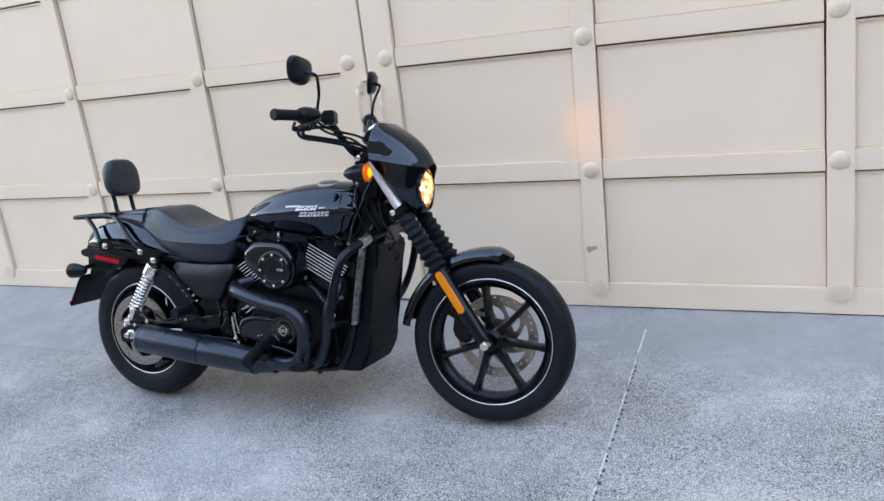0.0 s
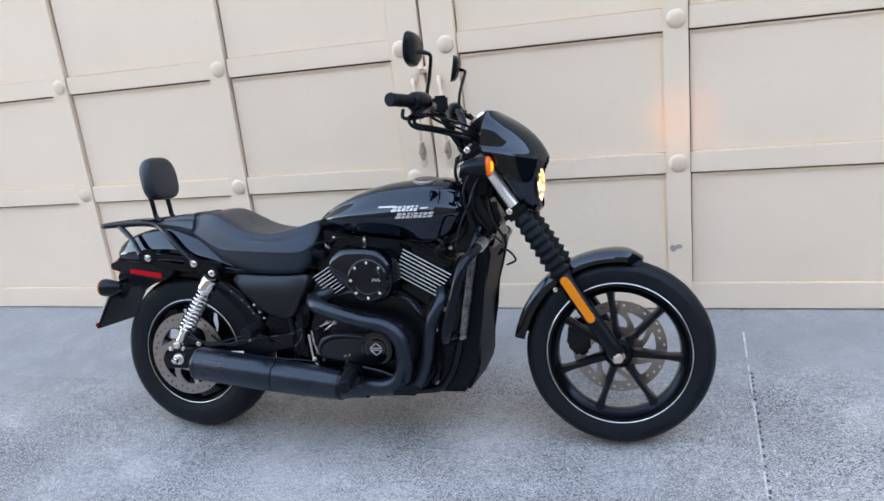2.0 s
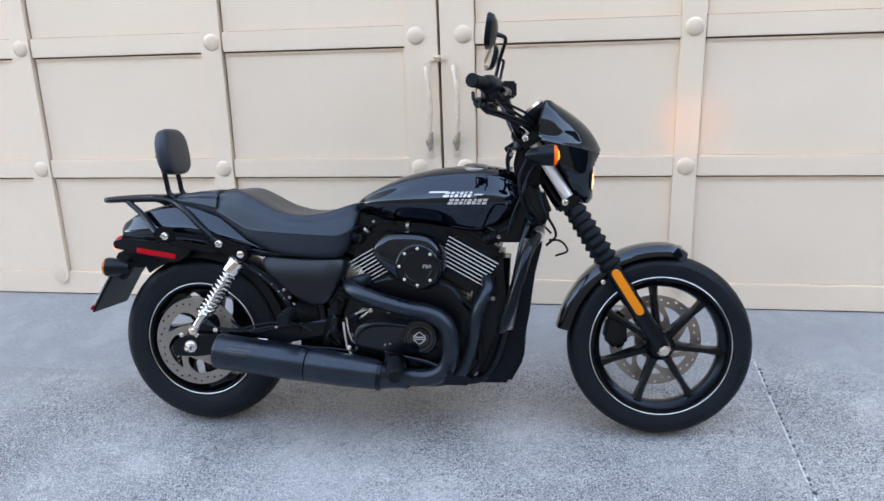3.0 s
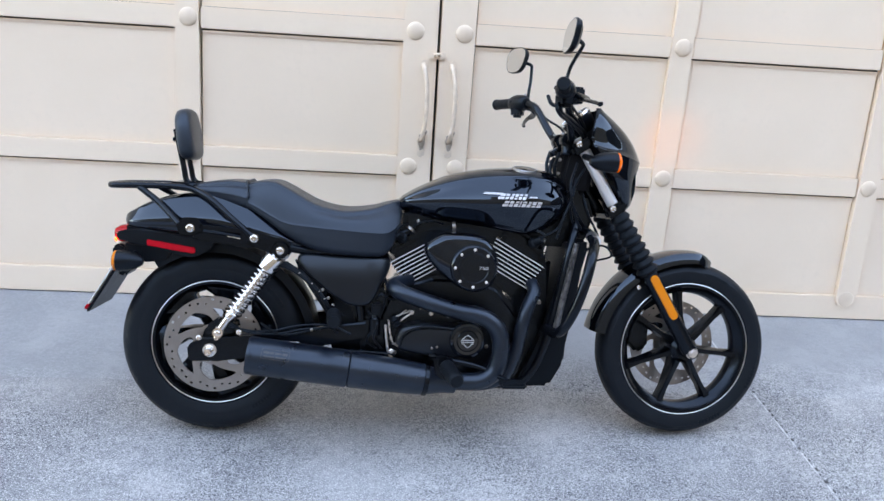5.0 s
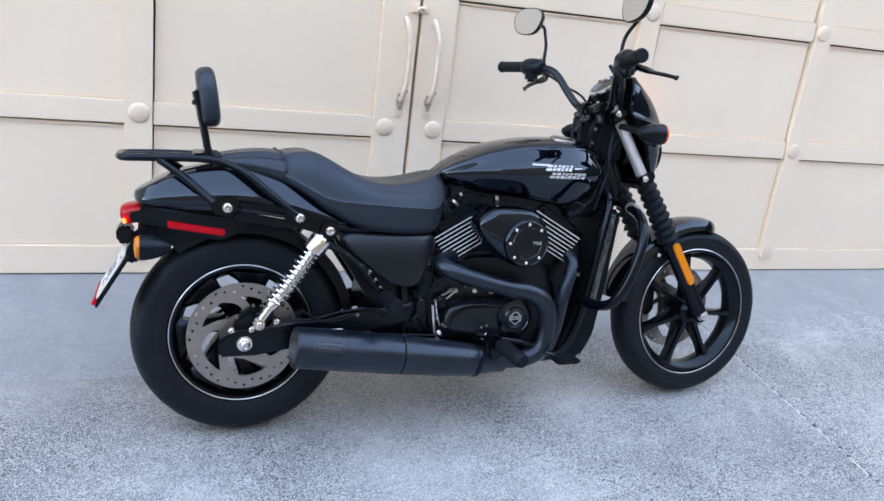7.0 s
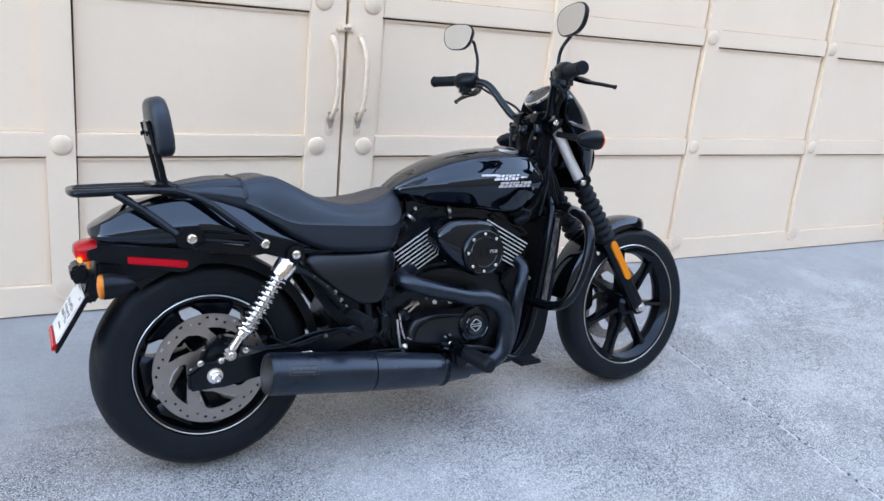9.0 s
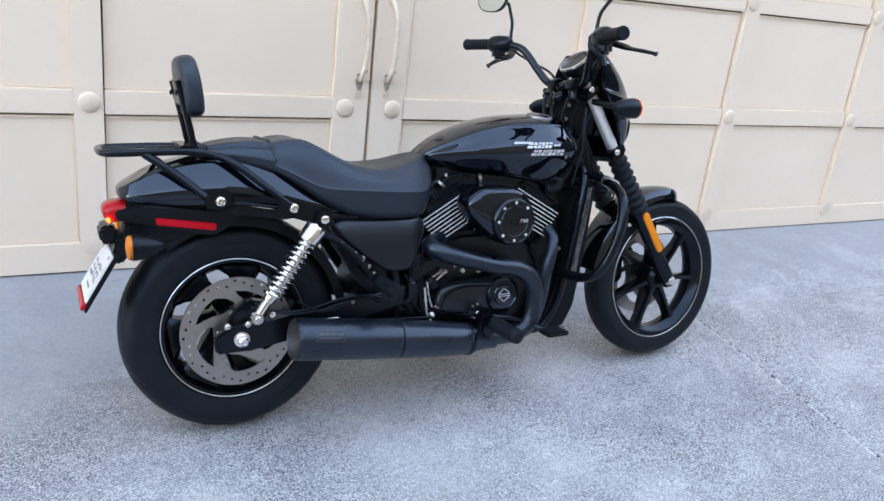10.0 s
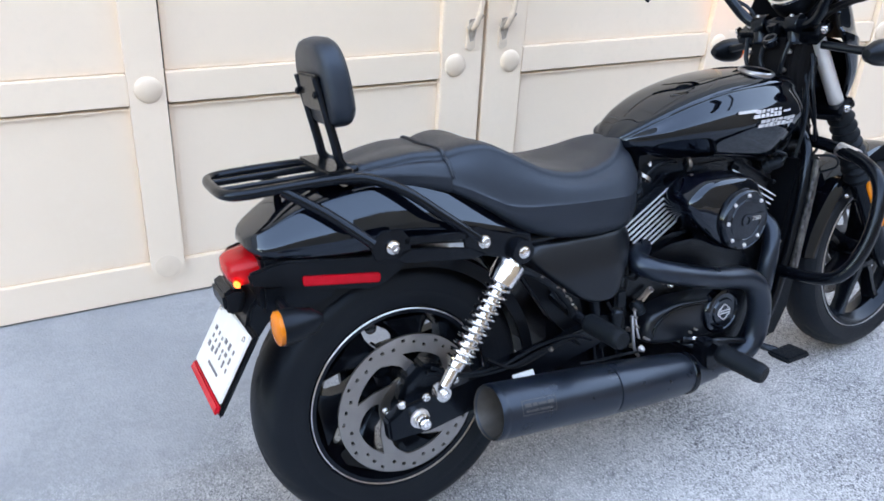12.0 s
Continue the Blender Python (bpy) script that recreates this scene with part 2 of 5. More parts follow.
# ---- mesh helpers ----
def part(name, bm, mat, parent=None, label="", smooth=35):
    bmesh.ops.recalc_face_normals(bm, faces=bm.faces[:])
    me = bpy.data.meshes.new(name)
    bm.to_mesh(me)
    bm.free()
    for one in (mat if isinstance(mat, tuple) else (mat,)):
        me.materials.append(one)
    me.polygons.foreach_set("use_smooth", [True] * len(me.polygons))
    me.set_sharp_from_angle(angle=radians(smooth))
    ob = new(name, me)
    ob.parent = parent
    if label:
        tagged(ob, label)
    return ob


def spline(pts, per):
    pts = [Vector(p) for p in pts]
    ext = [2 * pts[0] - pts[1]] + pts + [2 * pts[-1] - pts[-2]]
    out = []
    for i in range(1, len(ext) - 2):
        a, b, c, d = ext[i - 1:i + 3]
        for k in range(per):
            t = k / per
            out.append(0.5 * (2 * b + (c - a) * t + (2 * a - 5 * b + 4 * c - d) * t * t + (3 * b - a - 3 * c + d) * t ** 3))
    return out + [pts[-1]]


def rings(bm, loops, caps=True, loop_closed=True):
    rows = [[bm.verts.new(p) for p in loop] for loop in loops]
    n = len(rows[0])
    for a, b in zip(rows, rows[1:]):
        for i in range(n if loop_closed else n - 1):
            j = (i + 1) % n
            bm.faces.new((a[i], a[j], b[j], b[i]))
    if caps:
        bm.faces.new(rows[0])
        bm.faces.new(rows[-1][::-1])
    return bm


def tube(pts, r, n=12, per=6, bm=None, flat=1.0):
    """A swept pipe; r is one radius or one for each point."""
    bm = bm or bmesh.new()
    radii = r if isinstance(r, (list, tuple)) else [r] * len(pts)
    if per > 1 and len(pts) > 2:
        four = spline([(*p, ) for p in pts], per)
        rr = [v.x for v in spline([(q, 0, 0) for q in radii], per)]
    else:
        four, rr = [Vector(p) for p in pts], list(radii)
    up = None
    loops = []
    for i, p in enumerate(four):
        d = (four[min(i + 1, len(four) - 1)] - four[max(i - 1, 0)]).normalized()
        if up is None:
            up = d.orthogonal().normalized()
        up = (up - d * up.dot(d)).normalized()
        side = d.cross(up)
        loops.append([p + rr[i] * (math.cos(a) * up + flat * math.sin(a) * side) for a in (2 * math.pi * k / n for k in range(n))])
    return rings(bm, loops)


def lathe(profile, centre, axis=(0, 1, 0), n=48, bm=None, closed=False, arc=None):
    """Turn (radius, along) points round an axis through centre."""
    bm = bm or bmesh.new()
    q = Vector((0, 0, 1)).rotation_difference(Vector(axis).normalized())
    c = Vector(centre)
    cols = []
    for k in range(n):
        a = 2 * math.pi * k / n
        cols.append([bm.verts.new(c + q @ Vector((r * math.cos(a), r * math.sin(a), h))) for r, h in profile])
    m = len(profile)
    for k in range(n):
        a, b = cols[k], cols[(k + 1) % n]
        for i in range(m if closed else m - 1):
            j = (i + 1) % m
            bm.faces.new((a[i], b[i], b[j], a[j]))
    bmesh.ops.remove_doubles(bm, verts=bm.verts[:], dist=1e-6)
    return bm


def knob(r, h, centre, axis, n=16, bm=None):
    """A short turned boss with a chamfered end, rising from centre along the axis."""
    return lathe([(0, 0), (r, 0), (r, h * 0.75), (r * 0.82, h), (0, h)], centre, axis, n, bm)


def prism(poly, y0, y1, bevel=0.004, bm=None, segments=2):
    """An outline in x and z, given thickness along y."""
    own = bmesh.new()
    a = [own.verts.new((x, y0, z)) for x, z in poly]
    b = [own.verts.new((x, y1, z)) for x, z in poly]
    own.faces.new(a)
    own.faces.new(b[::-1])
    for i in range(len(poly)):
        j = (i + 1) % len(poly)
        own.faces.new((a[i], b[i], b[j], a[j]))
    if bevel:
        bmesh.ops.bevel(own, geom=own.edges[:] + own.verts[:], offset=bevel, segments=segments, affect="EDGES", clamp_overlap=True)
    return merged(bm, own)


def merged(bm, other):
    if bm is None:
        return other
    me = bpy.data.meshes.new("tmp")
    other.to_mesh(me)
    other.free()
    bm.from_mesh(me)
    bpy.data.meshes.remove(me)
    return bm


def block(lo, hi, bevel=0.004, bm=None, segments=2):
    (x0, y0, z0), (x1, y1, z1) = lo, hi
    return prism([(x0, z0), (x1, z0), (x1, z1), (x0, z1)], y0, y1, bevel, bm, segments)


def smooth_loop(pts, per=4):
    pts = [Vector(p) for p in pts]
    n = len(pts)
    out = []
    for i in range(n):
        a, b, c, d = (pts[(i + k - 1) % n] for k in range(4))
        for k in range(per):
            t = k / per
            out.append(0.5 * (2 * b + (c - a) * t + (2 * a - 5 * b + 4 * c - d) * t * t + (3 * b - a - 3 * c + d) * t ** 3))
    return out


def body(sections, per_ring=3, per_len=4, bm=None):
    """A skin over closed sections that all have the same number of points, rounded both ways."""
    bm = bm or bmesh.new()
    m = len(sections[0])
    lines = [spline([s[i] for s in sections], per_len) for i in range(m)]
    loops = [smooth_loop([line[k] for line in lines], per_ring) for k in range(len(lines[0]))]
    return rings(bm, loops)


# ---- the driveway ----
SLOPE = 0.085


def ground_z(y):
    return -0.004 + SLOPE * (max(y, -7.0) + 0.9)


JOINT_X, CROSS_Y = 1.246, -0.672
bm = bmesh.new()
xs = [-400, -60, -15, -6, JOINT_X - 0.011, JOINT_X - 0.005, JOINT_X + 0.005, JOINT_X + 0.011, 6, 15, 60, 400]
ys = [-6.5, -4, CROSS_Y - 0.009, CROSS_Y - 0.004, CROSS_Y + 0.004, CROSS_Y + 0.009, 0.3]
grid = []
for y in ys:
    line = []
    for x in xs:
        dip = 0.0035 if abs(x - JOINT_X) < 0.006 else (0.0025 if abs(y - CROSS_Y) < 0.005 else 0.0)
        line.append(bm.verts.new((x, y, ground_z(y) - dip)))
    grid.append(line)
for a, b in zip(grid, grid[1:]):
    for i in range(len(xs) - 1):
        bm.faces.new((a[i], a[i + 1], b[i + 1], b[i]))
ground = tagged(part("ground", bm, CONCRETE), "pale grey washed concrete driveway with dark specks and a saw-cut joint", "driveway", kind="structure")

chance = random.Random(8)
bm = bmesh.new()
y = -6.4
while y < -0.30:
    end = y + chance.uniform(0.05, 0.22)
    line = []
    while y < end:
        w = 0.0072 + chance.uniform(-0.002, 0.002)
        lift = chance.uniform(-0.0008, 0.0010)
        a = JOINT_X - 0.0105 + chance.uniform(-0.001, 0.001)
        line.append([Vector((a, y, ground_z(y) - 0.005)), Vector((a, y, ground_z(y) + lift)), Vector((a + w, y, ground_z(y) + lift)), Vector((a + w + 0.001, y, ground_z(y) - 0.005))])
        y += chance.uniform(0.012, 0.03)
    if len(line) > 1:
        rings(bm, line)
    y += chance.uniform(0.01, 0.05)
part("joint_filler", bm, CHALK, ground, "chalky worn joint filler")
bm = bmesh.new()
y = -6.4
while y < -0.45:
    step = chance.uniform(0.005, 0.015)
    block((JOINT_X + chance.uniform(-0.006, -0.002), y, ground_z(y) - 0.006), (JOINT_X + chance.uniform(0.002, 0.006), y + step, ground_z(y) - chance.uniform(-0.0012, 0.0008)), 0, bm)
    y += step + chance.uniform(0.012, 0.040)
tagged(part("joint_grit", bm, DIRT, ground, "dark grit in the joint"), kind="stuff")

# dark ground beyond the driveway, unseen, added to darken reflections in the paint
bm = bmesh.new()
grid = [[bm.verts.new((x, y, ground_z(y) - 0.02)) for x in (-400, -60, -15, 15, 60, 400)] for y in (-400, -60, -15, -7, -6.5)]
for a, b in zip(grid, grid[1:]):
    for i in range(5):
        bm.faces.new((a[i], a[i + 1], b[i + 1], b[i]))
tagged(part("road", bm, ASPHALT), "unseen dark asphalt, added beyond the driveway", "road", kind="structure")

# ---- the garage doors ----
ROW_Z = [0.705, 1.258, 1.811, 2.364]
DOOR_FOOT, DOOR_TOP = 0.079, 2.44
BAT, RAIL = 0.047, 0.042
DOOR_BACK = 0.012


# how far the hand-built stiles lean out of plumb: x, shift at the foot, shift at the upper rail
LEAN = [(-4.0, -0.03, 0.03), (-2.85, -0.020, 0.020), (-1.933, -0.007, 0.014), (-1.012, -0.009, 0.014), (-0.1, -0.006, 0.003), (0.0, 0.0, 0.0), (0.106, -0.010, -0.004),
        (1.012, -0.005, 0.004), (1.962, 0.006, -0.026), (2.905, 0.015, -0.045), (4.1, 0.02, -0.05)]


def lean(x, z):
    u = (min(z, 1.9) - 0.18) / 1.078
    for (a, a0, a1), (b, b0, b1) in zip(LEAN, LEAN[1:]):
        if a <= x <= b:
            k = (x - a) / (b - a)
            return (a0 + (b0 - a0) * k) * (1 - u) + (a1 + (b1 - a1) * k) * u
    return 0.0


def leaned(bm):
    for v in bm.verts:
        v.co.x += lean(v.co.x, v.co.z)
    return bm


def stud(parent, x, z, rise=1.0):
    prof = [(0.036 * math.cos(a), -0.010 - 0.0125 * rise * math.sin(a)) for a in (radians(d) for d in range(0, 91, 10))]
    bm = lathe([(0.037, 0.004), (0.037, -0.008)] + [(r, h) for r, h in prof], (0, 0, 0), (0, 1, 0), 24)
    return part("round_stud", bm, STUD, parent)


def door_leaf(name, side, columns, end):
    """One leaf: a backing sheet with battens, rails, raised panels and round studs; side is +1 to the right of the meeting line."""
    inner = side * 0.006
    lo, hi = sorted((inner, end))
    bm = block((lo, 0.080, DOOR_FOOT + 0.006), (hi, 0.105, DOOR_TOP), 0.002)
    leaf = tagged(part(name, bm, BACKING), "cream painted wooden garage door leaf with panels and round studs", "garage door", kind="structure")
    edges = []
    first = foot_stud = None
    for k, x in enumerate(columns):
        x0, x1 = (x - BAT, x + BAT)
        if k == 0:
            x0, x1 = sorted((inner, x + side * 0.047))
        edges.append((x0, x1))
        if k == 0:
            bm = block((x0, -0.010, DOOR_FOOT + 0.008), (x1, 0.082, DOOR_TOP - 0.01), 0.003)
        else:
            w = x1 - x0
            arc = [(x + w / 2 * math.cos(a), 0.180 + w / 2 * math.sin(a)) for a in (radians(d) for d in range(180, 361, 15))]
            bm = prism(arc + [(x1, DOOR_TOP - 0.01), (x0, DOOR_TOP - 0.01)], -0.010, 0.082, 0.003)
        part("stile", leaned(bm), PAINT, leaf)
        for z in [0.180] * (k > 0) + ROW_Z:
            if first is None:
                first = stud(leaf, x, z)
                first.location = (x + lean(x, z), 0, z)
            elif z < 0.3:
                if foot_stud is None:
                    foot_stud = stud(leaf, x, z, 0.22)
                    foot_stud.location = (x + lean(x, z), 0, z)
                else:
                    o = new("round_stud", foot_stud.data)
                    o.parent, o.location = leaf, (x + lean(x, z), 0, z)
            else:
                o = new("round_stud", first.data)
                o.parent, o.location = leaf, (x + lean(x, z), 0, z)
    # bottom rail, rails and raised panels between the battens
    part("bottom_rail", block((lo + 0.002, 0.000, DOOR_FOOT), (hi, 0.081, 0.192), 0.003), PAINT, leaf)
    spans = sorted(edges)
    if side < 0:
        spans = [(end, end)] + spans
    else:
        spans = spans + [(end, end)]
    for (a0, a1), (b0, b1) in zip(spans, spans[1:]):
        x0, x1 = a1, b0
        for z in ROW_Z:
            part("rail", leaned(block((x0 + 0.001, -0.005, z - RAIL), (x1 - 0.001, 0.081, z + RAIL), 0.003)), PAINT, leaf)
        for k, z in enumerate(ROW_Z):
            z0 = 0.192 if k == 0 else ROW_Z[k - 1] + RAIL
            z1 = z - RAIL
            bm = block((x0 + 0.0027, 0.012, z0 + 0.0012), (x1 - 0.0012, 0.079, z1 - 0.006), 0.002)
            own = block((x0 + 0.014, 0.0105, z0 + 0.012), (x1 - 0.010, 0.020, z1 - 0.014), 0.0014)
            merged(bm, own)
            block((x0 + 0.005, 0.004, z1 - 0.0165), (x1 - 0.002, 0.0115, z1 - 0.0080), 0.0022, bm)
            part("panel", leaned(bm), PAINT, leaf)
            # dark strips set into the panel gaps: shade and grime put in as colour
            gap_shade = block((x0 + 0.0008, 0.0170, z0 + 0.004), (x0 + 0.0042, 0.030, z1 - 0.002), 0)
            part("grimy_gap_shade", leaned(block((x0 + 0.004, 0.0140, z1 - 0.0062), (x1 - 0.002, 0.030, z1 - 0.0004), 0, gap_shade)), BACKING, leaf)
    leaf.location.y = DOOR_BACK
    return leaf


leaf_left = door_leaf("door_1", -1, [-0.100, -1.012, -1.933, -2.85, -3.77], -4.0)
leaf_right = door_leaf("door_2", 1, [0.106, 1.012, 1.962, 2.905, 3.85], 4.1)
part("meeting_gap", block((-0.006, 0.070, DOOR_FOOT), (0.006, 0.100, DOOR_TOP), 0), DARK, leaf_left, "dark gap between the leaves")


def pull_handle(parent, x):
    bm = tube([(x - 0.004, -0.012, 0.815), (x + 0.002, -0.038, 0.832), (x + 0.010, -0.052, 0.89), (x + 0.014, -0.050, 0.97), (x + 0.011, -0.052, 1.05), (x, -0.036, 1.105), (x - 0.006, -0.012, 1.13)],
              [0.010, 0.0095, 0.009, 0.0095, 0.009, 0.0095, 0.010], 10, 5)
    h = part("pull_handle", bm, BRASSY, parent, "painted iron pull handle, rust showing")
    for z0, z1 in ((0.745, 0.835), (1.105, 1.150)):
        part("back_plate", prism([(x - 0.016, z0 + 0.01), (x, z0), (x + 0.016, z0 + 0.01), (x + 0.016, z1 - 0.01), (x, z1), (x - 0.016, z1 - 0.01)], -0.016, -0.008, 0.002), BRASSY, h)


def thumb_latch(parent, x, way):
    """A rusty latch tongue under the handle's lower foot."""
    t = part("thumb_latch", tube([(x + way * 0.010, -0.016, 0.815), (x, -0.034, 0.838), (x - way * 0.016, -0.048, 0.862)], [0.010, 0.0085, 0.006], 10, 3), RUST, parent, "rusty iron thumb latch")
    part("rust_stain", prism([(x - 0.012, 0.842), (x + 0.012, 0.846), (x + 0.014, 0.812), (x + 0.006, 0.780), (x - 0.006, 0.776), (x - 0.014, 0.806)], -0.0178, -0.0155, 0), RUST, t)


part("scuff", prism([(0.968, 0.352), (0.976, 0.366), (0.990, 0.360), (1.004, 0.368), (1.018, 0.362), (1.016, 0.350), (0.998, 0.346), (0.984, 0.334), (0.974, 0.338)], -0.0112, -0.0095, 0), SCUFF, leaf_right, "scuffed bare patch in the paint")
pull_handle(leaf_left, -0.052)
pull_handle(leaf_right, 0.064)
thumb_latch(leaf_left, -0.050, -1)
thumb_latch(leaf_right, 0.066, -1)
hasp = part("hasp", block((-0.042, -0.020, 1.152), (0.030, -0.010, 1.178), 0.003), BRASSY, leaf_right, "small iron hasp across the gap")
part("staple", tube([(-0.012, -0.02, 1.165), (-0.012, -0.045, 1.172), (0.004, -0.045, 1.172), (0.004, -0.02, 1.165)], 0.005, 8, 4), BRASSY, hasp)

# unseen walls added to close the garage front, long and tall for shade
for name, lo, hi in (("wall_left", (-38, 0.0, -0.1), (-4.0, 0.25, 6.8)), ("wall_right", (4.1, 0.0, -0.1), (38, 0.25, 6.8)), ("wall_lintel", (-4.0, 0.0, 2.47), (4.1, 0.25, 6.8))):
    tagged(part(name, block(lo, hi, 0.004), STUCCO), "unseen stucco wall, added to shade the driveway", "wall", kind="structure")
# unseen dark boxes added round the street, sized to darken the black paint's reflections
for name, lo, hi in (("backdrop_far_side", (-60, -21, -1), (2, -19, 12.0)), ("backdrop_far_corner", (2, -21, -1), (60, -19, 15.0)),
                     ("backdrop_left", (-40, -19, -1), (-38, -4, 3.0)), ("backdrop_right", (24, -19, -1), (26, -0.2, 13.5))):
    tagged(part(name, block(lo, hi, 0.02), FAR), "unseen dark box, added to darken the reflections", "backdrop", kind="structure")
# back wall and roof, also unseen, complete the added sun block
tagged(part("wall_back", block((-38, 5.8, -0.1), (38, 6.0, 6.8), 0.004), STUCCO), "unseen stucco back wall, added", "wall", kind="structure")
tagged(part("roof", block((-38.2, -0.15, 6.8), (38.2, 6.2, 6.95), 0.01), STUCCO), "unseen roof slab, added over the walls", "roof", kind="structure")


# ---- the motorcycle: x forward, y to its left, z up, the rear axle over the origin ----
bike = tagged(new("motorcycle"), "black cruiser motorcycle with luggage rack and backrest, headlight lit", "motorcycle")
bike.matrix_world = pose(-0.7024, -0.9475, -0.0020, -10.0, 0.0, 1.35)
RA, FA = Vector((0.000, 0, 0.292)), Vector((1.530, 0, 0.296))
RAKE = radians(32)
UPF = Vector((-math.sin(RAKE), 0, math.cos(RAKE)))
STEER = Matrix.Translation((1.509, 0, 0.296)) @ Matrix.Rotation(radians(3.0), 4, UPF) @ Matrix.Translation((-1.509, 0, -0.296))


def add(name, bm, mat, parent=bike, label="", smooth=35):
    return part(name, bm, mat, parent, label, smooth)


def steer(name, bm, mat, parent=bike, label="", smooth=35):
    bm.transform(STEER)
    return part(name, bm, mat, parent, label, smooth)


def tyre_bm(c, R, rr, w):
    """A tyre with shallow slanted tread grooves over its crown."""
    h = R - rr
    half = [(rr + 0.002, 0.34), (rr + 0.0078, 0.40), (rr + 0.012, 0.45), (rr + 0.030, 0.49), (rr + 0.042, 0.4985), (rr + 0.044, 0.495), (rr + 0.046, 0.4985), (rr + 0.62 * h, 0.493), (rr + 0.72 * h, 0.475), (R - 0.20 * h, 0.43),
            (R - 0.13 * h, 0.375), (R - 0.085 * h, 0.315), (R - 0.045 * h, 0.245), (R - 0.022 * h, 0.17), (R - 0.010 * h, 0.12), (R - 0.004 * h, 0.075), (R, 0.0)]
    prof = [(r, -w * a) for r, a in half] + [(r, w * a) for r, a in half[-2::-1]]
    n, m = 216, len(prof)
    bm = bmesh.new()
    cols = []
    for k in range(n):
        a = 2 * math.pi * k / n
        col = []
        for i, (r, y) in enumerate(prof):
            j = min(i, m - 1 - i)
            side = 0 if i < m / 2 else 9
            deep = 0.0032 if 8 <= j <= 14 and (k + (j - 8) * 2 + side) % 18 < 2 else 0.0
            col.append(bm.verts.new((c.x + (r - deep) * math.cos(a), c.y + y, c.z + (r - deep) * math.sin(a))))
        cols.append(col)
    for k in range(n):
        p, q = cols[k], cols[(k + 1) % n]
        for i in range(m - 1):
            bm.faces.new((p[i], q[i], q[i + 1], p[i + 1]))
    return bm


def rim_bm(c, rr, hw):
    prof = [(rr + 0.008, hw), (rr + 0.006, hw + 0.003), (rr - 0.004, hw + 0.002), (rr - 0.012, hw - 0.012), (rr - 0.026, hw * 0.45), (rr - 0.030, 0),
            (rr - 0.026, -hw * 0.45), (rr - 0.012, -hw + 0.012), (rr - 0.004, -hw - 0.002), (rr + 0.006, -hw - 0.003), (rr + 0.008, -hw), (rr - 0.002, -hw * 0.6), (rr - 0.006, 0), (rr - 0.002, hw * 0.6)]
    return lathe(prof, c, (0, 1, 0), 96, closed=True)


def stripe_bm(c, rr, hw, side):
    y0, y1 = side * (hw + 0.0025), side * (hw + 0.0042)
    return lathe([(rr + 0.0040, y0), (rr + 0.0042, y1), (rr + 0.0055, y1 + side * 0.0006), (rr + 0.0068, y1 - side * 0.0002), (rr + 0.0070, y0)], c, (0, 1, 0), 96, closed=True)


def spoke_bm(c, ang, stations):
    """stations: radius, sweep in degrees, half width, y of outer face, y of inner face."""
    loops = []
    for r, sw, hw, y0, y1 in stations:
        a = ang + radians(sw)
        d, s = Vector((math.cos(a), 0, math.sin(a))), Vector((-math.sin(a), 0, math.cos(a)))
        m = c + d * r
        loops.append([m + s * hw * k + Vector((0, y, 0)) for k, y in ((-1, y1), (-1, y0 * 0.75 + y1 * 0.25), (-0.6, y0), (0.6, y0), (1, y0 * 0.75 + y1 * 0.25), (1, y1))])
    return rings(bmesh.new(), loops)


def disc_bm(c, y, r0, r1, n=108, holes=36, wave=0.0):
    """A drilled brake rotor ring with real holes."""
    bm = bmesh.new()
    m = 6
    th = 0.005
    grid = {}
    for k in range(n):
        a = 2 * math.pi * k / n
        for i in range(m + 1):
            r = r0 + (r1 - r0) * i / m
            if i == m:
                r += wave * math.sin(a * 10)
            grid[k, i] = [bm.verts.new((c.x + r * math.cos(a), y + s * th / 2, c.z + r * math.sin(a))) for s in (-1, 1)]
    step = n // holes
    solid = {(k, i): not (k % step == 0 and i == (4, 2, 3)[(k // step) % 3]) for k in range(n) for i in range(m)}
    for (k, i), full in solid.items():
        if not full:
            continue
        q = [grid[k, i], grid[(k + 1) % n, i], grid[(k + 1) % n, i + 1], grid[k, i + 1]]
        for s in (0, 1):
            f = [v[s] for v in q]
            bm.faces.new(f if s else f[::-1])
        for (dk, di), (p, w) in (((0, -1), (0, 1)), ((1, 0), (1, 2)), ((0, 1), (2, 3)), ((-1, 0), (3, 0))):
            other = ((k + dk) % n, i + di)
            if not solid.get(other, False):
                bm.faces.new((q[p][0], q[w][0], q[w][1], q[p][1]))
    return bm


def disc_arm_bm(c, y, r0, inner, a0, th=0.005, arms_wide=False):
    """One swept arm from the carrier to the ring."""
    loops = []
    for t in range(8):
        u = t / 7
        r = inner - 0.004 + (r0 + 0.008 - inner) * u
        a = a0 + radians(42) * u ** 1.4
        hw = (0.0150 if arms_wide else 0.011) + (0.024 if u > 0.5 else 0.012) * abs(2 * u - 1) ** 2.6
        d, s = Vector((math.cos(a), 0, math.sin(a))), Vector((-math.sin(a), 0, math.cos(a)))
        p = Vector((c.x, y, c.z)) + d * r
        loops.append([p + s * hw * e + Vector((0, f * th / 2, 0)) for e, f in ((-1, -0.9), (1, -0.9), (1, 0.9), (-1, 0.9))])
    return rings(bmesh.new(), loops)


def brake_disc(put, c, y, r0, r1, arms, inner):
    """Ring, arms and carrier of one rotor."""
    d = put("brake_disc", disc_bm(c, y, r0, r1), STEEL, bike, "drilled steel brake disc")
    for i in range(arms):
        put("disc_arm", disc_arm_bm(c, y, r0, inner, 2 * math.pi * i / arms, arms_wide=arms < 6), STEEL, d)
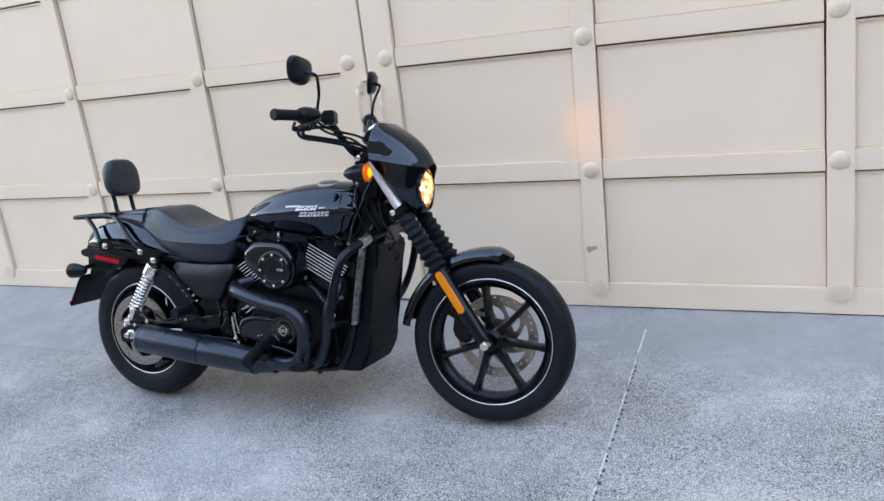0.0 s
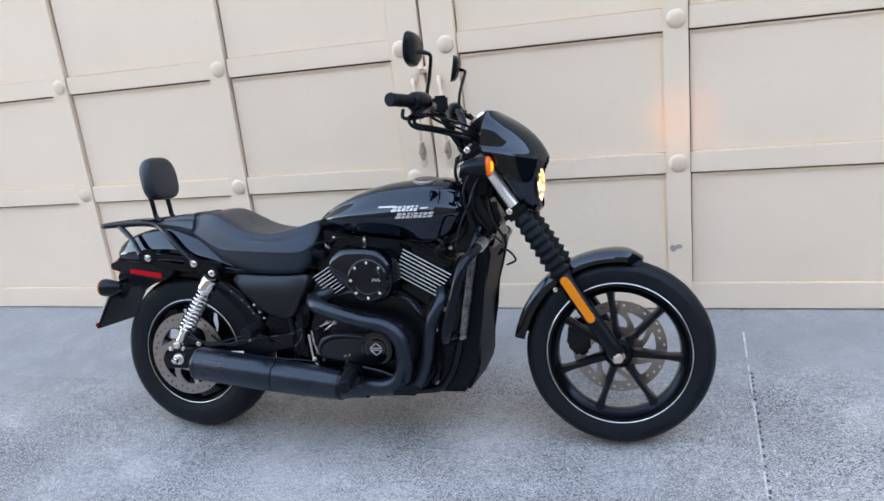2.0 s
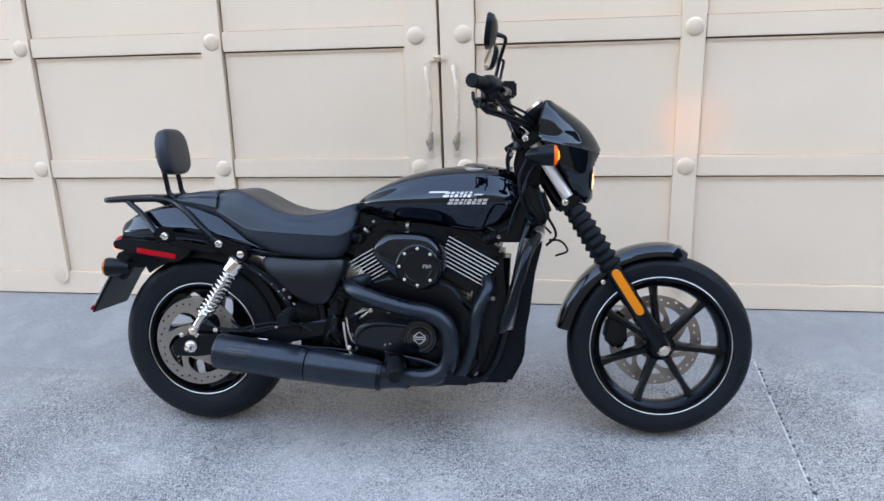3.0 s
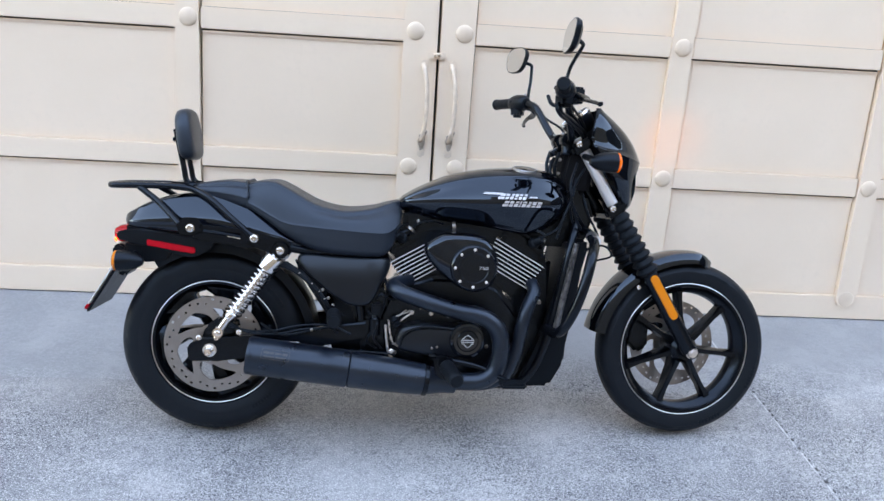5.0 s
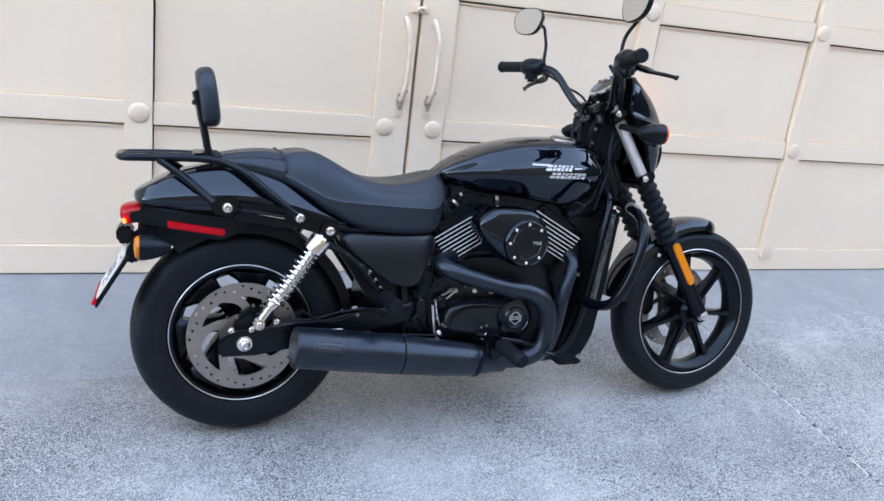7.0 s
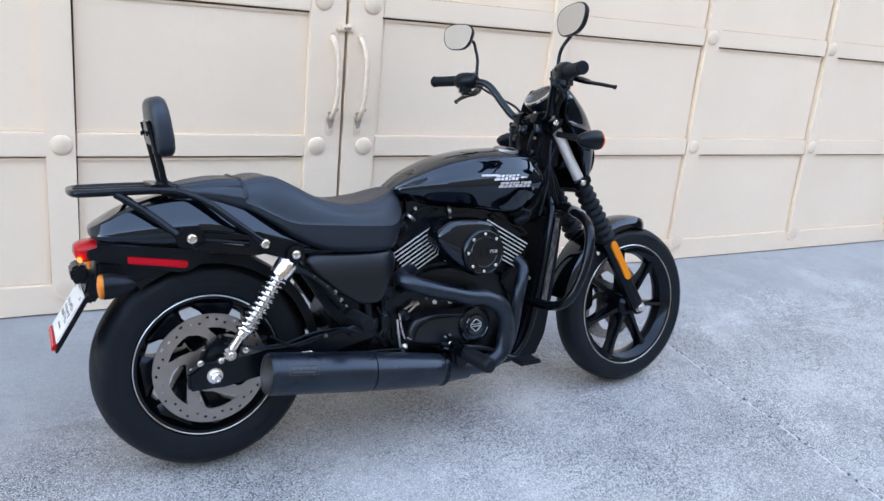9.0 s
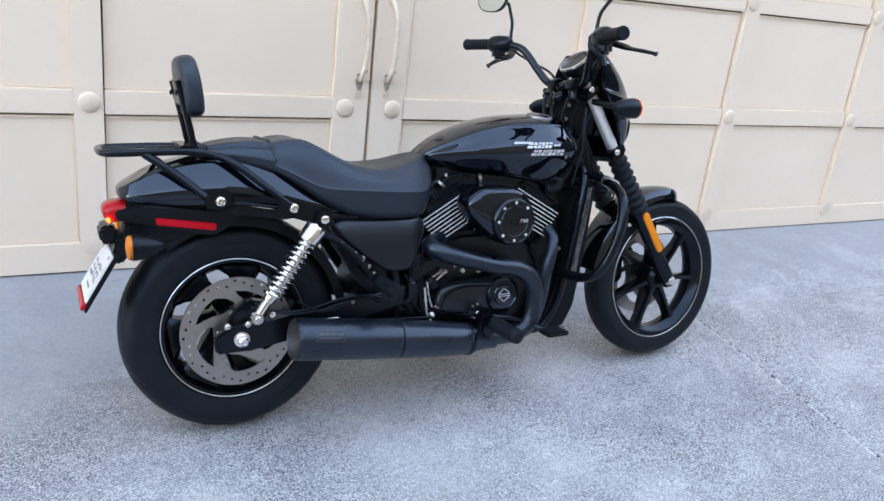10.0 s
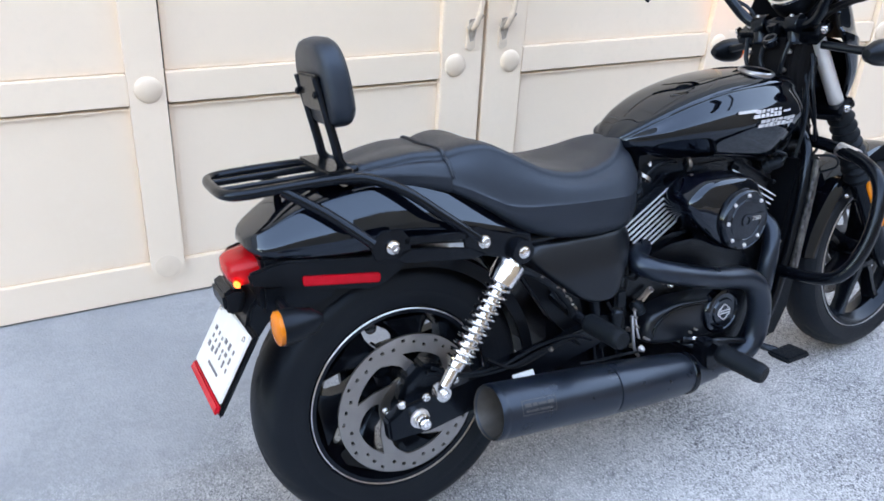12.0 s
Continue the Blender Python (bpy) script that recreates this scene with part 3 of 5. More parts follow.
    o = y - c.y
    put("carrier", lathe([(inner - 0.016, o - 0.003), (inner + 0.006, o - 0.003), (inner + 0.006, o + 0.003), (inner - 0.016, o + 0.003)], c, (0, 1, 0), 48, closed=True), STEEL, d)
    return d


def bolt(parent, c, r=0.009, h=0.008, axis=(0, -1, 0), mat=None, name="bolt", steered=False):
    bm = lathe([(0, 0), (r * 1.25, 0), (r * 1.25, h * 0.25), (r, h * 0.3), (r, h * 0.85), (r * 0.8, h), (r * 0.45, h), (r * 0.4, h * 0.7), (0, h * 0.7)], c, axis, 14)
    return (steer if steered else add)(name, bm, mat or CHROME, parent)


# rear wheel
rear = add("rear_wheel", rim_bm(RA, 0.1885, 0.058), SATIN, bike, "satin black cast wheel")
add("tyre", tyre_bm(RA, 0.2925, 0.1885, 0.142), RUBBER, rear, "wide worn black tyre")
for s in (-1, 1):
    add("rim_stripe", stripe_bm(RA, 0.1885, 0.058, s), LIP, rear, "thin silver rim stripe")
for k in range(7):
    add("spoke", spoke_bm(RA, radians(20 + k * 360 / 7), [(0.035, -16, 0.024, -0.030, 0.03), (0.085, -6, 0.021, -0.040, 0.02), (0.115, 2, 0.028, -0.044, 0.0), (0.140, 8, 0.040, -0.046, 0.0), (0.170, 14, 0.072, -0.048, 0.0)]), SATIN, rear)
add("hub", lathe([(0, -0.06), (0.05, -0.06), (0.055, -0.05), (0.055, 0.06), (0, 0.06)], RA, (0, 1, 0), 32), SATIN, rear)
rdisc = brake_disc(add, RA, -0.088, 0.113, 0.150, 5, 0.058)
for k in range(5):
    a = radians(36 + 72 * k)
    bolt(rdisc, RA + Vector((0.052 * math.cos(a), -0.090, 0.052 * math.sin(a))), 0.006, 0.006)

# front wheel
front = steer("front_wheel", rim_bm(FA, 0.2165, 0.042), SATIN, bike, "satin black seven-spoke cast wheel")
steer("tyre", tyre_bm(FA, 0.292, 0.2165, 0.104), RUBBER, front, "black road tyre")
for s in (-1, 1):
    steer("rim_stripe", stripe_bm(FA, 0.2165, 0.042, s), LIP, front, "thin silver rim stripe")
for k in range(7):
    steer("spoke", spoke_bm(FA, radians(96 + k * 360 / 7), [(0.030, 0, 0.017, -0.036, 0.03), (0.07, 0, 0.012, -0.034, 0.02), (0.15, 0, 0.010, -0.026, 0.012), (0.186, 0, 0.013, -0.026, 0.014), (0.194, 0, 0.018, -0.026, 0.016)]), SATIN, front)
steer("hub", lathe([(0, -0.055), (0.034, -0.055), (0.046, -0.04), (0.046, 0.05), (0, 0.05)], FA, (0, 1, 0), 32), SATIN, front)
brake_disc(steer, FA, 0.058, 0.115, 0.150, 7, 0.06)


# raised marks on the tyre walls
for put, owner, c, r, y, starts in ((steer, front, FA, 0.2585, 0.0515, (285, 330, 60)), (add, rear, RA, 0.2360, 0.0702, (300, 30))):
    for start in starts:
        for q in range(7):
            a0 = radians(start + q * 2.6)
            loops = []
            for rr in (r - 0.006, r + 0.006):
                for yy in (-y + 0.001, -y - 0.0006):
                    loops.append((rr, yy))
            bm = bmesh.new()
            sect = []
            for a in (a0, a0 + radians(1.7)):
                d = Vector((math.cos(a), 0, math.sin(a)))
                sect.append([c + d * rr + Vector((0, yy, 0)) for rr, yy in (loops[0], loops[1], loops[3], loops[2])])
            put("tyre_mark", rings(bm, sect), GRIP, owner)


# front fork
def on_fork(d, y):
    return FA + UPF * d + Vector((0, y, 0))


FY = 0.082
for s in (-1, 1):
    leg = steer("fork_leg", tube([on_fork(-0.02, s * FY), on_fork(0.02, s * FY), on_fork(0.10, s * FY), on_fork(0.33, s * FY)], [0.022, 0.027, 0.026, 0.027], 18, 3), SATIN, bike)
    steer("upper_tube", tube([on_fork(0.30, s * FY), on_fork(0.80, s * FY)], 0.0182, 18, 1), FORK, leg, "bright steel fork tube")
    prof = []
    for k in range(8):
        z = 0.305 + k * 0.0275
        prof += [(0.027, z), (0.037 - 0.0006 * k, z + 0.008), (0.037 - 0.0006 * k, z + 0.013), (0.027, z + 0.0235)]
    prof = [(0.021, 0.300), (0.030, 0.300)] + prof + [(0.026, 0.527), (0.021, 0.527)]
    steer("gaiter", lathe(prof, FA + Vector((0, s * FY, 0)), UPF, 28), GRIP, leg, "ribbed black rubber gaiter")
    lo, hi = on_fork(0.147, s * FY), on_fork(0.285, s * FY)
    side = Vector((math.cos(RAKE), 0, math.sin(RAKE)))
    bm = bmesh.new()
    loops = []
    for y, k in ((s * 0.026, 1.0), (s * 0.031, 1.0), (s * 0.033, 0.86)):
        ring = []
        for e, base in ((-1, lo), (1, hi)):
            for a in range(0, 181, 30):
                t = radians(a) * e
                ring.append(base + (UPF * (math.sin(radians(a)) * e) + side * (math.cos(radians(a)) * -e)) * 0.0135 * k + Vector((0, y, 0)))
        loops.append(ring)
    steer("reflector", rings(bm, loops), REFLECTOR_AMBER, leg, "long amber side reflector")
steer("axle_nut", lathe([(0, -0.115), (0.009, -0.115), (0.010, -0.108), (0.015, -0.108), (0.015, -0.100), (0.020, -0.100), (0.020, -0.09), (0, -0.09)], FA, (0, 1, 0), 20), ALU, front, "bright axle nut")
for d, r in ((0.545, 0.030), (0.775, 0.028)):
    bm = block((-0.045, -0.115, -0.018), (0.030, 0.115, 0.018), 0.010)
    bm.transform(Matrix.Translation(FA + UPF * d) @ Matrix.Rotation(-RAKE, 4, "Y"))
    steer("fork_clamp", bm, SATIN, bike)
for y in (-0.118, 0.118):
    bolt(bike, FA + UPF * 0.545 + Vector((-0.02, y, 0)), 0.008, 0.008, (0, math.copysign(1, y), 0), steered=True)
    bolt(bike, FA + UPF * 0.775 + Vector((-0.02, y, 0)), 0.008, 0.008, (0, math.copysign(1, y), 0), steered=True)
# front brake caliper and hose, on the far leg
steer("brake_caliper", prism([(1.36, 0.30), (1.40, 0.26), (1.44, 0.28), (1.44, 0.37), (1.40, 0.40), (1.37, 0.37)], 0.045, 0.095, 0.010), ENGINE, bike)

# front fender
bm = bmesh.new()
loops = []
for k in range(33):
    u = k / 32
    a = radians(74 + 96 * u)
    R = 0.330 - 0.020 * max(0, 1 - u * 9) ** 1.3 + 0.012 * max(0, u - 0.75)
    hw = 0.064 * (1 - 0.55 * max(0, 1 - u * 7) ** 2)
    d = Vector((math.cos(a), 0, math.sin(a)))
    ring = []
    for t, inset in ((-1, 0.040), (-0.97, 0.020), (-0.82, 0.006), (-0.5, 0.001), (0, 0), (0.5, 0.001), (0.82, 0.006), (0.97, 0.020), (1, 0.040)):
        ring.append(FA + d * (R - inset) + Vector((0, hw * t, 0)))
    for t, inset in ((0.95, 0.040), (0.92, 0.021), (0.78, 0.009), (0.5, 0.004), (0, 0.003), (-0.5, 0.004), (-0.78, 0.009), (-0.92, 0.021), (-0.95, 0.040)):
        ring.append(FA + d * (R - inset) + Vector((0, hw * t, 0)))
    loops.append(ring)
ffender = steer("front_fender", rings(bm, loops), GLOSS, bike, "glossy black front mudguard")
for x, z in ((1.345, 0.505), (1.395, 0.545)):
    bolt(ffender, (x, -0.068, z), 0.006, 0.006, steered=True)

# fuel tank
TY = -0.010
secs = []
for x, top, crease, mid, bot, hw in ((0.552, 0.754, 0.750, 0.744, 0.734, 0.034), (0.575, 0.776, 0.767, 0.753, 0.722, 0.070), (0.63, 0.808, 0.794, 0.760, 0.708, 0.104), (0.71, 0.842, 0.821, 0.765, 0.698, 0.128), (0.80, 0.864, 0.839, 0.766, 0.690, 0.139),
                                     (0.88, 0.873, 0.845, 0.769, 0.678, 0.142), (0.96, 0.876, 0.846, 0.768, 0.668, 0.141), (1.02, 0.870, 0.838, 0.768, 0.686, 0.130), (1.062, 0.855, 0.822, 0.770, 0.715, 0.110), (1.085, 0.835, 0.806, 0.772, 0.742, 0.085)):
    half = [(0.0, top), (0.40, top - 0.003), (0.64, crease + 0.54 * (top - crease)), (0.765, crease + 0.12 * (top - crease)), (0.795, crease - 0.006), (0.93, 0.5 * crease + 0.5 * mid), (0.997, mid + 0.008), (0.990, mid - 0.010), (0.86, 0.4 * mid + 0.6 * bot), (0.70, bot + 0.004), (0.35, bot)]
    secs.append([(x, TY + hw * a, z) for a, z in half] + [(x, TY, bot)] + [(x, TY - hw * a, z) for a, z in half[:0:-1]])
tank = add("fuel_tank", body(secs, 3, 4), GLOSS, bike, "glossy black teardrop fuel tank", 50)
cap = add("fuel_cap", lathe([(0.033, 0.0065), (0.037, 0.0075), (0.0405, 0.004), (0.042, -0.008), (0.030, -0.008)], (0.948, TY - 0.058, 0.8680), (0.06, -0.18, 1), 36), CAP, tank, "low chrome-rimmed fuel filler cap")
add("cap_top", lathe([(0, 0.0085), (0.020, 0.0080), (0.0335, 0.0060), (0.0335, -0.004), (0, -0.004)], (0.948, TY - 0.058, 0.8680), (0.06, -0.18, 1), 36), COVER, cap, "dark cap centre")


def on_tank(x, z, out=0.0015):
    """A place on the right side of the tank, for its badge."""
    lo = max((s for s in secs if s[0][0] <= x), key=lambda s: s[0][0])
    hi = min((s for s in secs if s[0][0] > x), key=lambda s: s[0][0])
    u = (x - lo[0][0]) / (hi[0][0] - lo[0][0])
    pts = [Vector(a).lerp(Vector(b), u) for a, b in zip(lo, hi)]
    right = [p for p in pts if p.y <= TY]
    best = min(((p, q) for p, q in zip(right, right[1:])), key=lambda pq: 0 if min(pq[0].z, pq[1].z) <= z <= max(pq[0].z, pq[1].z) and min(pq[0].y, pq[1].y) < TY - 0.05 else 1)
    p, q = best
    f = (z - p.z) / (q.z - p.z) if abs(q.z - p.z) > 1e-6 else 0
    return Vector((x, p.lerp(q, f).y - out - 0.0035, z))


def badge_block(x0, x1, z0, z1, lean=0.004):
    bm = bmesh.new()
    n = max(2, int((x1 - x0) / 0.012))
    loops = []
    for k in range(n + 1):
        x = x0 + (x1 - x0) * k / n
        a, b = on_tank(x, z0), on_tank(x + lean, z1)
        o = Vector((0, -0.0012, 0))
        loops.append([a, b, b + o, a + o])
    return rings(bm, loops)


badge = add("tank_badge", badge_block(0.808, 0.866, 0.793, 0.799), DECAL, tank, "silver tank badge in two slanted lines")
def badge_line(x, z0, z1, widths):
    """A row of slanted marks, each with a short gap in its height."""
    cut = random.Random(11)
    for w in widths:
        mid = z0 + (z1 - z0) * cut.choice((0.36, 0.5, 0.62))
        for a, b, k in ((z0, mid - 0.0011, 0.0), (mid + 0.0011, z1, cut.choice((0.0, 0.0, 0.3)))):
            lean_x = 0.007 * (a - z0) / (z1 - z0)
            add("badge_bar", badge_block(x + lean_x + k * w * 0.5, x + lean_x + w - 0.0034, a, b, 0.007 * (b - a) / (z1 - z0)), DECAL, badge)
        x += w


badge_line(0.852, 0.780, 0.797, (0.022, 0.014, 0.014, 0.013, 0.013, 0.014))
add("badge_bar", badge_block(0.948, 0.974, 0.786, 0.790), DECAL, badge)
badge_line(0.866, 0.758, 0.775, (0.020, 0.015, 0.015, 0.009, 0.016, 0.015, 0.016, 0.017))

# saddle
def saddle_section(x, top, bot, hwt, hw, seam=None):
    """One cross-section of the seat; seam is the height of the crease over the side skirt."""
    mid = seam or bot + 0.36 * (top - bot)
    half = [(0, top - 0.005), (hwt * 0.55, top - 0.003), (hwt * 0.90, top - 0.0045), (hwt * 1.0, top - 0.011), (hwt + 0.12 * (hw - hwt), top - 0.020), (hwt + 0.60 * (hw - hwt), 0.48 * top + 0.52 * mid), (hw * 0.985, mid + 0.006), (hw, mid + 0.001), (hw * 0.998, mid - 0.004), (hw * 0.945, bot),
            (hw * 0.5, bot)]
    return [(x, TY + a, z) for a, z in half] + [(x, TY, bot)] + [(x, TY - a, z) for a, z in half[:0:-1]]


rider = [(0.098, 0.797, 0.722, 0.088, 0.112, 0.738), (0.135, 0.806, 0.702, 0.098, 0.124, 0.722), (0.18, 0.806, 0.672, 0.108, 0.136, 0.698), (0.225, 0.786, 0.640, 0.116, 0.146, 0.680), (0.305, 0.745, 0.606, 0.126, 0.156, 0.671),
         (0.39, 0.728, 0.594, 0.126, 0.158, 0.665), (0.47, 0.736, 0.591, 0.108, 0.152, 0.660), (0.52, 0.751, 0.598, 0.082, 0.136, 0.660), (0.556, 0.760, 0.655, 0.050, 0.104, 0.684), (0.566, 0.752, 0.700, 0.03, 0.07, 0.716)]
seat = add("seat", body([saddle_section(*r) for r in rider], 3, 4), VINYL, bike, "black vinyl two-up seat", 60)
pillion = [(-0.078, 0.776, 0.765, 0.03, 0.045), (-0.066, 0.786, 0.757, 0.055, 0.075), (-0.02, 0.796, 0.748, 0.072, 0.092), (0.04, 0.803, 0.735, 0.082, 0.104), (0.099, 0.801, 0.720, 0.090, 0.114)]
add("pillion_pad", body([saddle_section(*r) for r in pillion], 3, 4), VINYL, seat, "", 60)
sect = [Vector(p) for p in saddle_section(0.092, 0.8020, 0.7240, 0.0890, 0.1135)]
left, right = sect[:9], sect[:11:-1][:8]
strap = [p + Vector((0.010 * max(0.0, 0.80 - p.z) / 0.05, 0, 0.0010)) for p in left[::-1] + right]
add("seat_strap", tube(strap, 0.0036, 8, 3), VINYL, seat, "raised seam across the seat")

# rear fender and tail
secs = []
for x, top, bot, hw in ((-0.276, 0.678, 0.664, 0.028), (-0.268, 0.686, 0.657, 0.056), (-0.245, 0.700, 0.650, 0.082), (-0.19, 0.730, 0.645, 0.102), (-0.11, 0.752, 0.642, 0.118), (0.0, 0.760, 0.640, 0.126), (0.10, 0.735, 0.626, 0.130), (0.20, 0.690, 0.612, 0.132), (0.265, 0.650, 0.600, 0.125)):
    d = top - bot
    half = [(0, top), (0.46, top - 0.015 * d), (0.70, top - 0.05 * d), (0.765, top - 0.09 * d), (0.805, top - 0.17 * d), (0.970, bot + 0.42 * d), (0.994, bot + 0.31 * d), (1.0, bot + 0.26 * d), (0.985, bot + 0.19 * d), (0.94, bot), (0.6, bot)]
    secs.append([(x, TY + hw * a, z) for a, z in half] + [(x, TY, bot)] + [(x, TY - hw * a, z) for a, z in half[:0:-1]])
add("rear_fender", body(secs, 3, 4), GLOSS, bike, "glossy black rear mudguard", 50)
for s in (-1, 1):
    skirt = [(-0.287, 0.632), (-0.284, 0.610), (-0.186, 0.588), (-0.068, 0.563), (-0.046, 0.568), (-0.006, 0.592), (0.01, 0.620), (-0.119, 0.632), (-0.22, 0.645), (-0.245, 0.643)]
    y = s * 0.092 + TY
    inward = Matrix.Identity(4)
    inward[1][0], inward[1][3] = s * 0.06, s * 0.06 * 0.05
    bm = prism(skirt, y, y + s * 0.012, 0.004)
    bm.transform(inward)
    panel = add("tail_panel", bm, PLASTIC, bike)
    bm = prism([(-0.196, 0.614), (-0.196, 0.595), (-0.058, 0.575), (-0.052, 0.580), (-0.052, 0.592), (-0.056, 0.595)], y + s * 0.0115, y + s * 0.0155, 0.002)
    bm.transform(inward)
    add("side_reflector", bm, RED, panel, "long red side reflector")
add("tail_core", prism([(-0.262, 0.655), (-0.255, 0.60), (-0.19, 0.59), (-0.1, 0.60), (-0.05, 0.64)], TY - 0.080, TY + 0.080, 0.006), PLASTIC, bike)
lamp_secs = []
for x, z0, z1, hw in ((-0.312, 0.617, 0.630, 0.016), (-0.307, 0.604, 0.640, 0.040), (-0.288, 0.594, 0.648, 0.054), (-0.250, 0.602, 0.652, 0.058)):
    lamp_secs.append([(x, TY + hw * a, z0 + (z1 - z0) * b) for a, b in ((-1, 0.5), (-0.8, 0.9), (0, 1), (0.8, 0.9), (1, 0.5), (0.8, 0.1), (0, 0), (-0.8, 0.1))])
tail = add("tail_light", body(lamp_secs, 3, 4), TAIL, bike, "red tail light, lit")
add("lamp", knob(0.007, 0.004, (-0.2985, TY - 0.050, 0.606), (-1, -0.8, -0.3)), RED_LIT, tail)
add("plate_lamp", prism([(-0.322, 0.578), (-0.300, 0.590), (-0.280, 0.580), (-0.280, 0.545), (-0.300, 0.535), (-0.320, 0.545)], TY - 0.02, TY + 0.075, 0.006), PLASTIC, bike)

add("fender_liner", prism([(-0.265, 0.605), (-0.12, 0.590), (-0.135, 0.548), (-0.215, 0.540), (-0.268, 0.552)], TY - 0.078, TY + 0.078, 0.008), PLASTIC, bike)

# licence plate on its bracket, and rear indicators
plate_top = Vector((-0.296, TY + 0.003, 0.523))
bm = block((-0.006, -0.104, -0.150), (0.004, 0.104, 0.004), 0.003)
tilt = Matrix.Translation(plate_top) @ Matrix.Rotation(math.atan2(0.070, 0.115), 4, "Y")
bracket_bm = block((0.0045, -0.106, -0.152), (0.012, 0.106, 0.006), 0.003)
bracket_bm.transform(tilt)
bracket = add("plate_bracket", bracket_bm, PLASTIC, bike)
bm = block((-0.004, -0.103, -0.130), (0.001, 0.103, 0.0), 0.002)
bm.transform(tilt)
plate = add("licence_plate", bm, PLATE, bracket, "white licence plate with dark bars")
strokes = random.Random(4)
for q in range(6):
    y = -0.072 + q * 0.026
    for h in range(3):
        z = -0.084 + h * 0.016 + strokes.uniform(-0.002, 0.002)
        w = strokes.uniform(0.004, 0.014)
        bm = block((-0.0052, y + strokes.uniform(0, 0.005), z), (-0.0038, y + w + 0.003, z + strokes.uniform(0.006, 0.013)), 0)
        bm.transform(tilt)
        add("plate_bar", bm, INK, plate)
bm = block((-0.0050, -0.04, -0.106), (-0.0038, 0.03, -0.101), 0)
bm.transform(tilt)
add("plate_bar", bm, INK, plate)
bm = block((-0.006, -0.104, -0.150), (0.003, 0.104, -0.132), 0.003)
bm.transform(tilt)
add("plate_reflector", bm, RED, bracket, "red strip under the plate")
for y in (-0.085, 0.085):
    p = tilt @ Vector((-0.004, y, -0.012))
    bolt(plate, p, 0.005, 0.004, (-1, 0, 0.5))
add("plate_arm", prism([(-0.285, 0.555), (-0.24, 0.60), (-0.20, 0.595), (-0.245, 0.53), (-0.275, 0.49), (-0.30, 0.50)], TY - 0.05, TY + 0.05, 0.006), PLASTIC, bike)


def indicator(c, length, way, lit, steered=False, stem_to=None):
    prof = [(0, 0), (0.010, 0.002), (0.021, 0.018), (0.029, 0.045), (0.0315, length - 0.014), (0.0315, length - 0.004), (0.029, length - 0.004), (0, length - 0.004)]
    put = steer if steered else add
    shell = put("indicator", lathe(prof, c, way, 24), PLASTIC, bike)
    put("lens", lathe([(0.0295, length - 0.006), (0.0295, length + 0.003), (0.024, length + 0.007), (0.012, length + 0.009), (0, length + 0.010)], c, way, 24), AMBER_LIT if lit else AMBER, shell, "amber lens")
    if lit:
        put("lamp", lathe([(0, length + 0.0135), (0.012, length + 0.0122), (0.017, length + 0.008), (0, length + 0.006)], c, way, 20), AMBER_HOT, shell)
    put("stem", tube([Vector(c) + Vector(way) * 0.045, stem_to], 0.010, 10, 1), PLASTIC, shell)
    return shell


for s in (-1, 1):
    indicator((-0.186, TY + s * 0.162, 0.556), 0.078, (-1, 0, 0), False, stem_to=(-0.235, TY + s * 0.06, 0.570))
    indicator((1.098, s * 0.212 - 0.014, 0.899), 0.086, (1, 0, 0), True, True, stem_to=(1.125, s * 0.10, 0.918))

# luggage rack and sissy bar
rack_loop = [(-0.085, -0.085, 0.775), (-0.18, -0.088, 0.775), (-0.262, -0.088, 0.773), (-0.296, -0.078, 0.772), (-0.308, -0.05, 0.772), (-0.310, 0.0, 0.772),
             (-0.308, 0.05, 0.772), (-0.296, 0.078, 0.772), (-0.262, 0.088, 0.773), (-0.18, 0.088, 0.775), (-0.085, 0.085, 0.775)]
rack = add("luggage_rack", tube([(x, y + TY - 0.01, z) for x, y, z in rack_loop], 0.0095, 12, 5), SATIN, bike, "black tubular luggage rack")
for y in (-0.034, 0.034):
    add("cross_bar", tube([(-0.10, y + TY - 0.01, 0.775), (-0.304, y + TY - 0.01, 0.772)], 0.0065, 10, 1), SATIN, rack)
add("rack_plate", block((-0.132, TY - 0.095, 0.774), (-0.082, TY + 0.075, 0.789), 0.004), SATIN, rack)
for s in (-1, 1):
    yb = TY + s * 0.166
    add("side_tube", tube([(-0.12, TY - 0.01 + s * 0.086, 0.775), (-0.06, TY + s * 0.100, 0.768), (-0.005, TY + s * 0.128, 0.744), (0.065, TY + s * 0.155, 0.688), (0.125, yb, 0.640)], 0.0095, 12, 5), SATIN, rack)
    add("strut", tube([(-0.215, TY - 0.01 + s * 0.088, 0.769), (-0.15, TY + s * 0.125, 0.725), (-0.085, yb, 0.670)], 0.0095, 12, 4), SATIN, rack)
    for poly in ([(-0.095, 0.672), (-0.072, 0.690), (-0.035, 0.690), (-0.018, 0.668), (-0.018, 0.646), (-0.04, 0.636), (-0.085, 0.640)],
                 [(-0.03, 0.672), (0.10, 0.660), (0.10, 0.647), (-0.03, 0.658)], [(-0.05, 0.640), (-0.03, 0.652), (0.11, 0.628), (0.14, 0.610), (0.11, 0.606), (-0.03, 0.625)],
                 [(0.09, 0.662), (0.115, 0.668), (0.15, 0.650), (0.235, 0.628), (0.236, 0.592), (0.205, 0.585), (0.13, 0.608), (0.09, 0.632)]):
        add("mounting_plate", prism(poly, yb + s * 0.004, yb - s * 0.003, 0.0015), SATIN, rack)
    for x, z in ((-0.053, 0.660), (0.130, 0.636)):
        bolt(rack, (x, yb + s * 0.004, z), 0.0100, 0.011, (0, s, 0))
